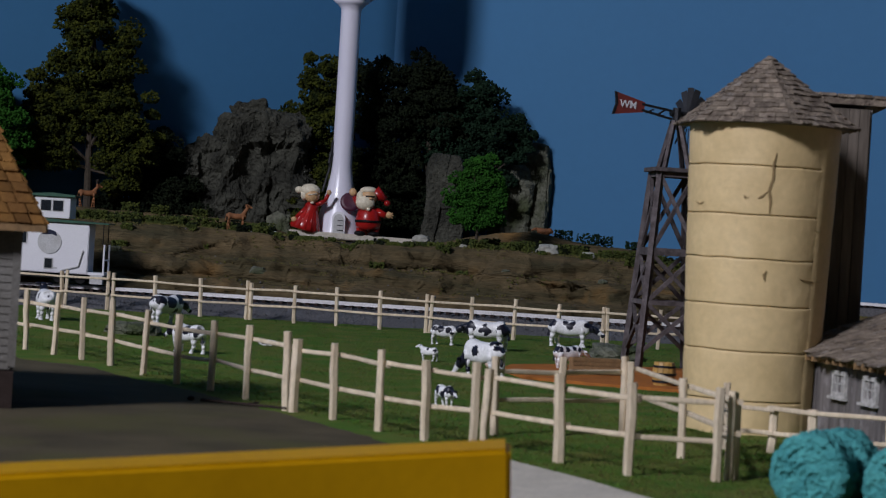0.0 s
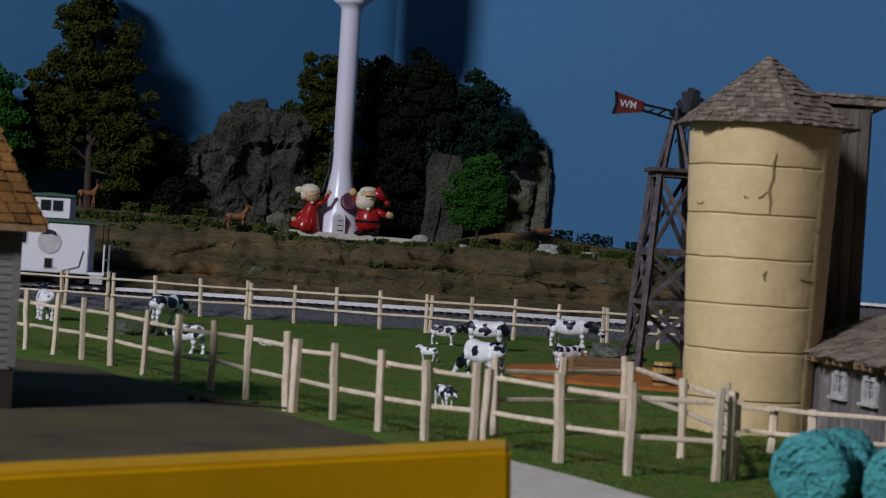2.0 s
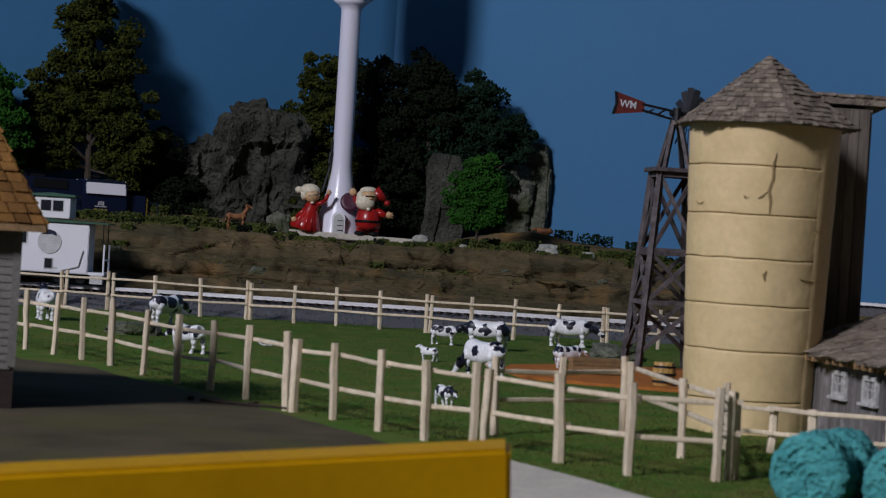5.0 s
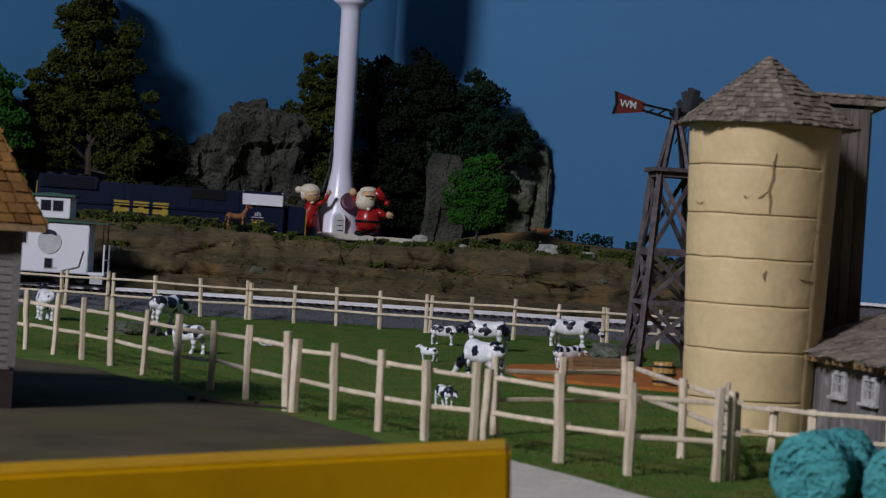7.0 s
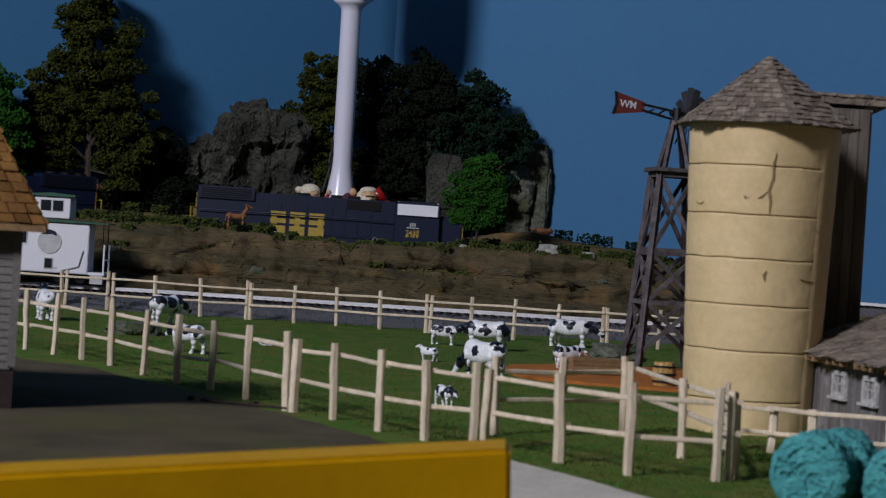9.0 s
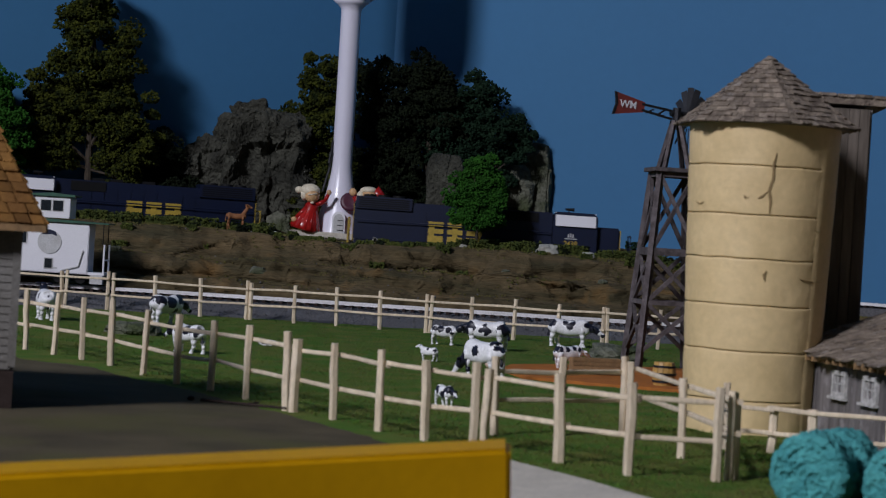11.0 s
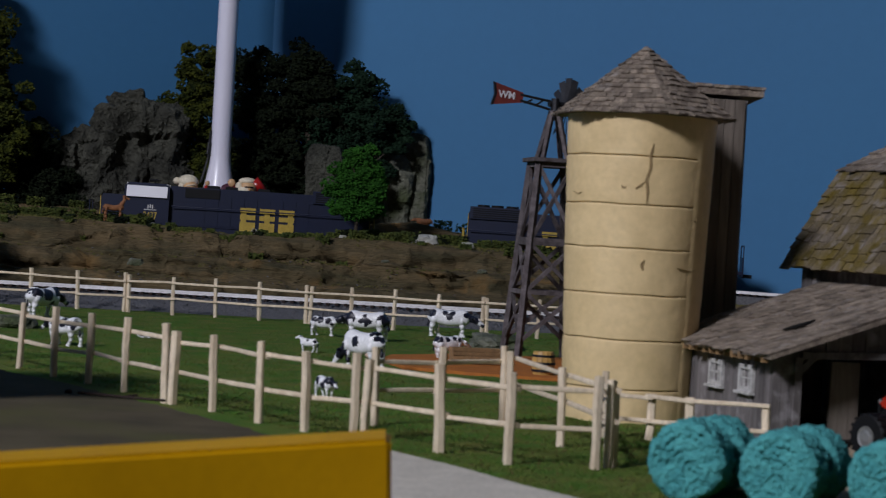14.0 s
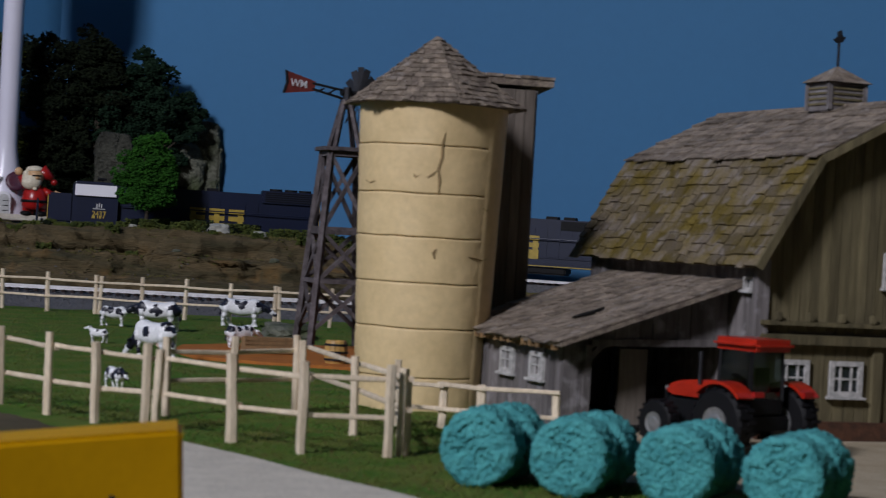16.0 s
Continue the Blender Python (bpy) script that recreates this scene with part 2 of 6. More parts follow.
def slab(name, outline, z0, z1, material, label, category="ground"):
    """A flat sheet of ground with an edge, its outline in x and y."""
    bm = bmesh.new()
    a = [bm.verts.new((x, y, z0)) for x, y in outline]
    b = [bm.verts.new((x, y, z1)) for x, y in outline]
    bm.faces.new(a[::-1]), bm.faces.new(b)
    for k in range(len(a)):
        bm.faces.new((a[k], a[(k + 1) % len(a)], b[(k + 1) % len(a)], b[k]))
    return tagged(part(name, bm, material), label, category, kind="structure")


def sheet(name, x0, x1, y0, y1, nx, ny, height, material, label, category):
    xs, ys = np.linspace(x0, x1, nx), np.linspace(y0, y1, ny)
    verts = [(x, y, height(x, y)) for y in ys for x in xs]
    faces = [(j * nx + i, j * nx + i + 1, (j + 1) * nx + i + 1, (j + 1) * nx + i) for j in range(ny - 1) for i in range(nx - 1)]
    me = bpy.data.meshes.new(name)
    me.from_pydata(verts, [], faces)
    me.materials.append(material)
    for p in me.polygons:
        p.use_smooth = True
    return tagged(new(name, me), label, category, kind="structure")


def clumps(name, centres, size, material, parent=None, seed=1, squash=0.75):
    """Many small uneven leaf clumps, one joined mesh."""
    rng = np.random.default_rng(seed)
    base = np.array([(1, 0, 0), (0, 1, 0), (-1, 0, 0), (0, -1, 0), (0, 0, 1), (0, 0, -1)], float)
    tri = np.array([(0, 1, 4), (1, 2, 4), (2, 3, 4), (3, 0, 4), (1, 0, 5), (2, 1, 5), (3, 2, 5), (0, 3, 5)])
    c = np.array(centres, float).reshape(-1, 3)
    n = len(c)
    q, _ = np.linalg.qr(rng.normal(size=(n, 3, 3)))
    pts = base[None] * rng.uniform(0.5, 1.4, (n, 6, 1)) * rng.uniform(0.6, 1.25, (n, 1, 1)) * size * np.array([1, 1, squash])
    pts = np.einsum("nij,njk->nik", pts, q) + c[:, None, :]
    faces = (tri[None] + 6 * np.arange(n)[:, None, None]).reshape(-1, 3)
    me = bpy.data.meshes.new(name)
    me.from_pydata(pts.reshape(-1, 3).tolist(), [], faces.tolist())
    me.materials.append(material)
    ob = new(name, me)
    ob.parent = parent
    return ob


# ---- the room and the layout's ground ----
def wall(name, a, b, z0, z1, material, label, thick=0.08):
    a, b = Vector((*a, 0)), Vector((*b, 0))
    d = (b - a).normalized()
    n = Vector((d.y, -d.x, 0))
    bm = bmesh.new()
    vs = [bm.verts.new((p.x, p.y, z)) for z in (z0, z1) for p in (a, b, b - n * thick, a - n * thick)]
    for f in ((0, 1, 2, 3), (4, 5, 6, 7), (0, 1, 5, 4), (1, 2, 6, 5), (2, 3, 7, 6), (3, 0, 4, 7)):
        bm.faces.new([vs[k] for k in f])
    return tagged(part(name, bm, material), label, "wall", kind="structure")


CORNER = (-0.068, 2.28)
wall("wall_left", (-2.8, 0.94), CORNER, -1.05, 2.35, M["wall"], "matt sky-blue painted backdrop wall behind the trees")
wall("wall_right", CORNER, (2.3, 1.333), -1.05, 2.35, M["wall"], "matt sky-blue painted backdrop wall behind the barn")
wall("wall_east", (2.3, 1.333), (2.3, -2.2), -1.05, 2.35, M["room"], "plain grey painted room wall")
wall("wall_south", (2.3, -2.2), (-2.8, -2.2), -1.05, 2.35, M["room"], "plain grey painted room wall")
wall("wall_west", (-2.8, -2.2), (-2.8, 0.94), -1.05, 2.35, M["room"], "plain grey painted room wall")
for nm, z, mm, lb in (("floor", -1.09, "carpet", "brown carpeted room floor"), ("ceiling", 2.39, "room", "plain grey room ceiling")):
    tagged(part(nm, box((-0.25, 0, z), (5.3, 4.9, 0.08)), M[mm]), lb, nm, kind="structure")


def rough(x, y, s, seed=0.0):
    return noise.fractal(Vector((x * s + seed, y * s - seed, seed)), 1.0, 2.0, 4)


slab("layout_table", [(-1.25, 0.25), (1.25, 0.25), (1.25, 1.70), (-0.068, 2.26), (-1.25, 1.66)], -1.05, -0.006, M["bank"], "plaster-topped layout board under the farm", "table")
sheet("ground", -0.9, 0.9, 0.30, 1.62, 240, 180, lambda x, y: 0.0007 * rough(x, y, 40) - 0.0004, M["grass"], "short green turf of the farm pasture", "ground")


def ballast_z(x, y):
    k = max(0.0, min(1.0, (y - 1.585) / 0.05))
    return -0.002 + 0.0085 * k * k * (3 - 2 * k) + 0.0012 * rough(x, y, 120) * k


sheet("ballast", -0.95, 0.95, 1.575, 1.87, 420, 60, ballast_z, M["gravel"], "grey gravel ballast of the lower railway line", "gravel")


def bend(x):
    """How far the upper line swings towards the room at its far end."""
    u = max(0.0, -0.15 - x)
    return 0.6 - math.sqrt(max(0.05, 0.36 - u * u)) if u < 0.5 else 0.27 + 1.3 * (u - 0.5)


GRADE = -0.0075


def line_z(x):
    """Height of the upper rails: a slight fall, and a further dip past the bank's end."""
    u = max(0.0, min(1.0, (x - 0.12) / 0.25))
    return 0.0435 + GRADE * x - 0.0065 * u * u * (3 - 2 * u)


def bank_z(x, y):
    edge = 1.905 - 0.8 * bend(x) + 0.018 * rough(x, 0, 9, 3.0) + 0.006 * rough(x, y, 50, 2.0) + 0.008 * abs(rough(x, y, 26, 7.0))
    k = max(0.0, min(1.0, (y - edge + 0.135) / 0.135))
    top = 0.0662 - 0.010 * x - 0.007 * max(0.0, min(1.0, (x - 0.05) / 0.3))
    drop = max(0.0, min(1.0, (x - 0.205) / 0.09))
    top -= 0.034 * drop * drop * (3 - 2 * drop)
    top -= 0.0045 * math.exp(-(((x + 0.085) / 0.075) ** 2))
    block = noise.cell(Vector((x * 11 + 0.8 * rough(x, y, 30, 4.0), 0.0, 2.0)))
    kk = k + 0.030 * (block - 0.5) + 0.020 * rough(x, y, 22, 8.0)
    step = 0.0
    for at, high, wide, seed in ((0.05, 0.36, 0.20, 1.0), (0.42, 0.27, 0.17, 2.0), (0.76, 0.37, 0.16, 3.0)):
        u = max(0.0, min(1.0, (kk - at - 0.03 * rough(x, 0, 6, seed)) / wide))
        step += high * u * u * (3 - 2 * u)
    step = 0.80 * step + 0.20 * k if k > 0 else 0.0
    z = -0.004 + step * (top + 0.004) + 0.0055 * rough(x, y, 24, 5.0) * (0.2 + k * (1 - k) * 3) + 0.0030 * abs(rough(x, y, 75, 1.0)) * (0.3 + 2 * k * (1 - k))
    if y > 1.968 - bend(x):
        rise = max(0.0, min(1.0, (y - 2.027 + bend(x)) / 0.030))
        back = top - 0.004 + 0.015 * (1.0 - math.exp(-(((x + 0.085) / 0.095) ** 4))) + 0.008 * math.exp(-(((x - 0.095) / 0.045) ** 2))
        low = min(z, line_z(x) - 0.0036)
        z = low + (back + 0.002 * rough(x, y, 40, 2.0) - low) * rise * rise * (3 - 2 * rise)
    return z


bank = sheet("embankment", -0.62, 1.0, 1.60, 2.34, 520, 560, bank_z, M["bank"], "brown carved plaster bank with rough rocky ledges", "bank")
for v in bank.data.vertices:
    x, y, z = v.co
    k = max(0.0, min(1.0, (z - 0.002) / 0.012)) * max(0.0, min(1.0, (0.064 - z) / 0.006)) * (1.0 if y < 1.955 - bend(x) else 0.0)
    if k > 0:
        layer = noise.ridged_multi_fractal(Vector((x * 5.0 + 3.0, 0.7, z * 62 + 3.0 * x + 0.5 * noise.noise(Vector((x * 9, 0, 0))))), 0.9, 2.2, 4, 0.9, 2.0) - 1.0
        slab_cut = noise.cell(Vector((x * 9 + 0.7 * noise.noise(Vector((x * 20, 0, z * 60))), 0.0, z * 46 + x)))
        v.co.y = y + k * (0.0075 * layer + 0.006 * (slab_cut - 0.5) + 0.004 * rough(x, z, 60, 6.0))

# road on the near side, with a ragged verge
rng = random.Random(4)
verge = [(-0.40, 1.24), (-0.232, 1.052), (-0.205, 0.985), (-0.168, 0.962), (-0.135, 0.905), (-0.105, 0.862), (-0.083, 0.82), (-0.058, 0.778), (-0.034, 0.735), (-0.012, 0.69), (0.012, 0.64), (0.030, 0.60), (0.035, 0.50), (0.03, 0.36)]
edge = []
for (ax, ay), (bx, by) in zip(verge, verge[1:]):
    for k in range(6):
        u = k / 6
        edge.append((ax + (bx - ax) * u + rng.uniform(-0.0015, 0.0015), ay + (by - ay) * u + rng.uniform(-0.0015, 0.0015)))
slab("road", [(-0.85, 0.32), (0.03, 0.32), *edge[::-1], (-0.85, 1.24)], -0.003, 0.0012, M["road"], "worn grey-brown farm road with a ragged verge", "road")


def ribbon(pts, width):
    left, right = [], []
    for k, p in enumerate(pts):
        q0, q1 = Vector(pts[max(0, k - 1)]), Vector(pts[min(len(pts) - 1, k + 1)])
        d = (q1 - q0).normalized()
        n = Vector((-d.y, d.x))
        w = width * 0.5 + rng.uniform(-0.0006, 0.0006)
        left.append(tuple(Vector(p) + n * w)), right.append(tuple(Vector(p) - n * w))
    return left + right[::-1]


# ---- fences ----
POST = 0.031


def stick(a, b, w):
    """A split stick: squared, slightly bent and tapered."""
    a, b = Vector(a), Vector(b)
    d = b - a
    m = Matrix.Translation(a) @ d.to_track_quat("Z", "Y").to_matrix().to_4x4()
    bm = bmesh.new()
    rings = []
    for k in range(4):
        u = k / 3
        o = Vector((rng.uniform(-1, 1), rng.uniform(-1, 1), 0)) * w * 0.08
        s = w * rng.uniform(0.44, 0.54)
        c = s * 0.62
        rings.append([bm.verts.new(m @ (o + Vector((x, y, u * d.length)))) for x, y in ((s, c), (c, s), (-c, s), (-s, c), (-s, -c), (-c, -s), (c, -s), (s, -c))])
    for p, q in zip(rings, rings[1:]):
        for k in range(8):
            bm.faces.new((p[k], p[(k + 1) % 8], q[(k + 1) % 8], q[k]))
    bm.faces.new(rings[0]), bm.faces.new(rings[-1])
    return bm


def fence(pts, rails=(0.80, 0.40), post_w=0.0028, rail_w=0.0017, double=(), height=POST, side=-1, group="pasture fence", overhang=0.004):
    f = thing("fence", "pale bare-wood split-rail fence panel on turf", "fence", Matrix.Translation((*pts[0], 0)), group)
    o = Vector((*pts[0], 0))
    for k, p in enumerate(pts):
        base = Vector((*p, -0.002)) - o
        lean = Vector((rng.uniform(-0.0012, 0.0012), rng.uniform(-0.0012, 0.0012), height * rng.uniform(0.97, 1.05)))
        part("post", stick(base, base + lean, post_w * (1.25 if k in double else 1.0)), M["fence"], f)
    for u in rails:
        for a, b in zip(pts, pts[1:]):
            a, b = Vector((*a, 0)) - o, Vector((*b, 0)) - o
            d = (b - a).normalized()
            n = Vector((d.y, -d.x, 0)) * (post_w * 0.5 + rail_w * 0.42) * -side
            zz = [height * u + rng.uniform(-0.0006, 0.0006) for _ in (0, 1)]
            part("rail", stick(a + n - d * 0.0015 + Vector((0, 0, zz[0])), b + n + d * 0.0015 + Vector((0, 0, zz[1])), rail_w), M["fence"], f)
    return f


def along(a, b, n):
    return [(a[0] + (b[0] - a[0]) * k / n, a[1] + (b[1] - a[1]) * k / n) for k in range(n + 1)]


fence([(-0.247, 1.115), (-0.2216, 1.079), (-0.2007, 1.052), (-0.1814, 1.024), (-0.1618, 0.9977), (-0.1385, 0.9500), (-0.1174, 0.9120), (-0.0988, 0.8845), (-0.0798, 0.8498), (-0.0598, 0.8137)], rails=(0.75, 0.375), height=0.0333, side=1)
fence([(-0.0562, 0.8080), (-0.0384, 0.780), (-0.0199, 0.7475), (-0.0021, 0.7255), (0.0150, 0.7080)], double=(0,), side=1)
fence([(0.0188, 0.7060), (0.0438, 0.6774), (0.0651, 0.6528), (0.0935, 0.6505)], double=(1,), side=1)
fence([(0.0240, 0.760), (0.0490, 0.775), (0.0768, 0.802)], rails=(0.78, 0.42), side=1)
fence([(0.0790, 0.800), (0.0905, 0.7190), (0.0985, 0.6560)], rails=(0.82, 0.50), side=1)
fence([(0.1010, 0.6620), (0.1065, 0.7120), (0.1115, 0.760)], rails=(0.70, 0.36), side=1, height=0.027)
fence([(0.1140, 0.765), (0.1288, 0.7575), (0.1436, 0.7508), (0.1697, 0.739)], rails=(0.88, 0.38), height=0.0186, double=(2,))
# far run, beside the lower line
fence(along((-0.560, 1.640), (-0.303, 1.606), 6), rails=(0.78, 0.38))
fence([(-0.3000, 1.604), (-0.2640, 1.592)], rails=(0.78, 0.38))
fence([(-0.2590, 1.590), (-0.2249, 1.586), (-0.1880, 1.580), (-0.1510, 1.572)], rails=(0.78, 0.38))
fence([(-0.1475, 1.571), (-0.1130, 1.566), (-0.0790, 1.556), (-0.0450, 1.548), (-0.0090, 1.535)], rails=(0.78, 0.38))
fence([(-0.0060, 1.534), (0.0255, 1.523), (0.0573, 1.512), (0.0905, 1.503), (0.1235, 1.497)], rails=(0.78, 0.38))
fence([(0.1275, 1.497), (0.1650, 1.492), (0.2020, 1.490), (0.2400, 1.490), (0.276, 1.490)], rails=(0.78, 0.38))

# ---- silo ----
silo = thing("silo", "cream cast-resin farm silo with a weathered shingle roof", "silo", pose(0.1342, 0.852, 0))


def course(r0, z0, r1, z1, seg=72):
    bm = bmesh.new()
    prof = [(r0 - 0.0008, z0 + 0.00015), (r0 - 0.0001, z0 + 0.0003), (r0, z0 + 0.0007), (r0, z0 + 0.0014)]
    for k in range(1, 8):
        u = k / 8
        prof.append((r0 + (r1 - r0) * u + 0.00008 * math.sin(u * math.pi), z0 + (z1 - z0) * u))
    prof += [(r1, z1 - 0.0014), (r1, z1 - 0.0007), (r1 - 0.0001, z1 - 0.0003), (r1 - 0.0008, z1 - 0.00015)]
    rings = []
    for r, z in prof:
        ring = []
        for k in range(seg):
            a = 2 * math.pi * k / seg
            rr = r + 0.00030 * noise.fractal(Vector((math.cos(a) * 2.2, math.sin(a) * 2.2, z * 90)), 1, 2, 3)
            ring.append(bm.verts.new((rr * math.cos(a), rr * math.sin(a), z + 0.0004 * noise.noise(Vector((math.cos(a) * 2.5, math.sin(a) * 2.5, round(z * 50)))) * (1 if 0.01 < z < 0.12 else 0))))
        rings.append(ring)
    for p, q in zip(rings, rings[1:]):
        for k in range(seg):
            bm.faces.new((p[k], p[(k + 1) % seg], q[(k + 1) % seg], q[k]))
    bm.faces.new(rings[0]), bm.faces.new(rings[-1])
    return bm


LEVELS = [-0.002, 0.0135, 0.0342, 0.0533, 0.0725, 0.0908, 0.1112, 0.1318]
for z0, z1 in zip(LEVELS, LEVELS[1:]):
    part("course", course(0.0276 + 0.0043 * z0 / 0.13, z0, 0.0276 + 0.0043 * z1 / 0.13, z1), M["silo"], silo, smooth=True)
part("core", rod((0, 0, 0), (0, 0, 0.131), 0.0262, 0.0305, 48), M["groove"], silo)


seam = bmesh.new()
cols = []
for k in range(15):
    a = math.radians(-49 + 46 * k / 14)
    col = []
    for j in range(30):
        z = -0.002 + 0.1325 * j / 29
        r = 0.0276 + 0.0043 * z / 0.13 + (0.00035 if 0 < k < 14 else 0.0) + 0.00018 * noise.noise(Vector((k * 0.5, 0, z * 160)))
        col.append(seam.verts.new((r * math.cos(a), r * math.sin(a), z)))
    cols.append(col)
for p, q in zip(cols, cols[1:]):
    for j in range(29):
        seam.faces.new((p[j], q[j], q[j + 1], p[j + 1]))
part("seam_panel", seam, M["silo"], silo, "smooth upright cream seam panel", smooth=True)


def shingled(origin, u, v, nu, nv, widths, material, parent, name="shingle", thick=0.0008, rag=0.15):
    """Rows of shingles on a flat slope: u along the eave, v up the slope (vectors for the full spans); widths gives the row's span at a height 0..1."""
    o, u, v = Vector(origin), Vector(u), Vector(v)
    n = u.cross(v).normalized()
    for j in range(nv):
        lo, hi = widths(j / nv)
        lo2, hi2 = widths((j + 1) / nv)
        count = max(1, round(nu * (hi - lo)))
        cuts = [lo + (hi - lo) * (k + (rng.uniform(-0.3, 0.3) if 0 < k < count else 0)) / count for k in range(count + 1)]
        for k in range(count):
            bm = bmesh.new()
            a, b = cuts[k] + 0.002, cuts[k + 1] - 0.002
            f = lambda c: lo2 + (hi2 - lo2) * ((c - lo) / max(1e-6, hi - lo))
            dz = rng.uniform(-rag, rag * 0.3) / nv
            top = 1.0 + 0.15
            pts = [(a, j / nv + dz, 0.0), (b, j / nv + dz, 0.0), (f(b), min(1.0, (j + top) / nv), 0.0), (f(a), min(1.0, (j + top) / nv), 0.0)]
            lift = thick * rng.uniform(0.5, 1.7)
            tip = rng.uniform(-0.25, 0.25) * rag / nv
            pts[1] = (b, j / nv + dz + tip, 0.0)
            low = [bm.verts.new(o + u * x + v * y + n * (0.0 if q > 1 else lift * 0.5)) for q, (x, y, z) in enumerate(pts)]
            up = [bm.verts.new(o + u * x + v * y + n * (thick * 0.6 if q > 1 else lift * 1.6)) for q, (x, y, z) in enumerate(pts)]
            bm.faces.new(low[::-1]), bm.faces.new(up)
            for q in range(4):
                bm.faces.new((low[q], low[(q + 1) % 4], up[(q + 1) % 4], up[q]))
            part(name, bm, material, parent)


ROOF_R, ROOF_Z0, ROOF_Z1, SIDES, TURN0 = 0.0405, 0.1285, 0.1592, 6, math.radians(-84)
roof = part("roof", rod((0, 0, ROOF_Z0), (0, 0, ROOF_Z1 - 0.0012), 0.0385, 0.0006, 6), M["shingle"], silo)
roof.data.transform(Matrix.Rotation(TURN0 + math.radians(90), 4, "Z"))
hexa = [Vector((ROOF_R * math.cos(TURN0 + k * math.pi / 3), ROOF_R * math.sin(TURN0 + k * math.pi / 3), ROOF_Z0)) for k in range(6)]
apex = Vector((0, 0, ROOF_Z1))
for k in range(6):
    a, b = hexa[k], hexa[(k + 1) % 6]
    shingled(a, b - a, apex - (a + b) / 2, 13, 14, lambda h: (h * 0.5, 1 - h * 0.5) if h < 0.97 else (0.485, 0.515), M["shingle"], roof, thick=0.0005, rag=0.18)


def crack(points, width):
    """A jagged chip or crack lying on the silo's face; points as (degrees round, height)."""
    bm = bmesh.new()
    left, right = [], []
    for k, (deg, z) in enumerate(points):
        r = 0.0276 + 0.0043 * z / 0.13 + 0.00045
        w = width * (0.25 if k in (0, len(points) - 1) else rng.uniform(0.6, 1.3)) / r
        for s, row in ((-1, left), (1, right)):
            a = math.radians(deg) + s * w / 2
            row.append(bm.verts.new((r * math.cos(a), r * math.sin(a), z + s * rng.uniform(-0.0003, 0.0003))))
    for a, b, c, d in zip(left, left[1:], right[1:], right):
        bm.faces.new((a, b, c, d))
    back = bmesh.ops.extrude_face_region(bm, geom=list(bm.faces))
    for v in [g for g in back["geom"] if isinstance(g, bmesh.types.BMVert)]:
        v.co.x *= 0.95
        v.co.y *= 0.95
    return part("crack", bm, M["groove"], silo, "dark jagged crack")


crack([(-89, 0.1165), (-91, 0.1120), (-90.5, 0.1060), (-93, 0.1010), (-91.5, 0.0960), (-92, 0.0915)], 0.0009)
crack([(-93, 0.1010), (-97, 0.0990), (-101, 0.0975)], 0.0008)
crack([(-91, 0.0680), (-93, 0.0660), (-92, 0.0640)], 0.0012)
crack([(-62, 0.0655), (-54, 0.0650), (-46, 0.0640), (-40, 0.0648)], 0.0010)
crack([(-160, 0.0955), (-153, 0.0940), (-148, 0.0950)], 0.0014)
crack([(-112, 0.0985), (-110, 0.0975), (-108, 0.0980)], 0.0008)
crack([(-50, 0.0860), (-46, 0.0850), (-44, 0.0857)], 0.0008)
# ---- boards ----
def boards(parent, a, b, z0, z1, n, material, thick=0.0012, name="board", top=None, gap=0.06):
    """Upright boards side by side from a to b (x, y); top(u) gives the height along the wall."""
    a, b = Vector((*a, 0)), Vector((*b, 0))
    d = b - a
    nrm = Vector((d.y, -d.x, 0)).normalized()
    for k in range(n):
        u0, u1 = (k + gap * 0.5) / n, (k + 1 - gap * 0.5) / n
        t0, t1 = (top(u0), top(u1)) if top else (z1, z1)
        off = nrm * rng.uniform(0, 0.0005)
        dz = rng.uniform(0, 0.0012)
        bm = bmesh.new()
        pa, pb = a + d * u0 + off, a + d * u1 + off
        front = [Vector((pa.x, pa.y, z0 + dz)), Vector((pb.x, pb.y, z0 + dz)), Vector((pb.x, pb.y, t1)), Vector((pa.x, pa.y, t0))]
        f1 = [bm.verts.new(p + nrm * thick) for p in front]
        f0 = [bm.verts.new(p - nrm * 0.0004) for p in front]
        bm.faces.new(f1), bm.faces.new(f0[::-1])
        for q in range(4):
            bm.faces.new((f1[q], f0[q], f0[(q + 1) % 4], f1[(q + 1) % 4]))
        part(name, bm, material, parent)


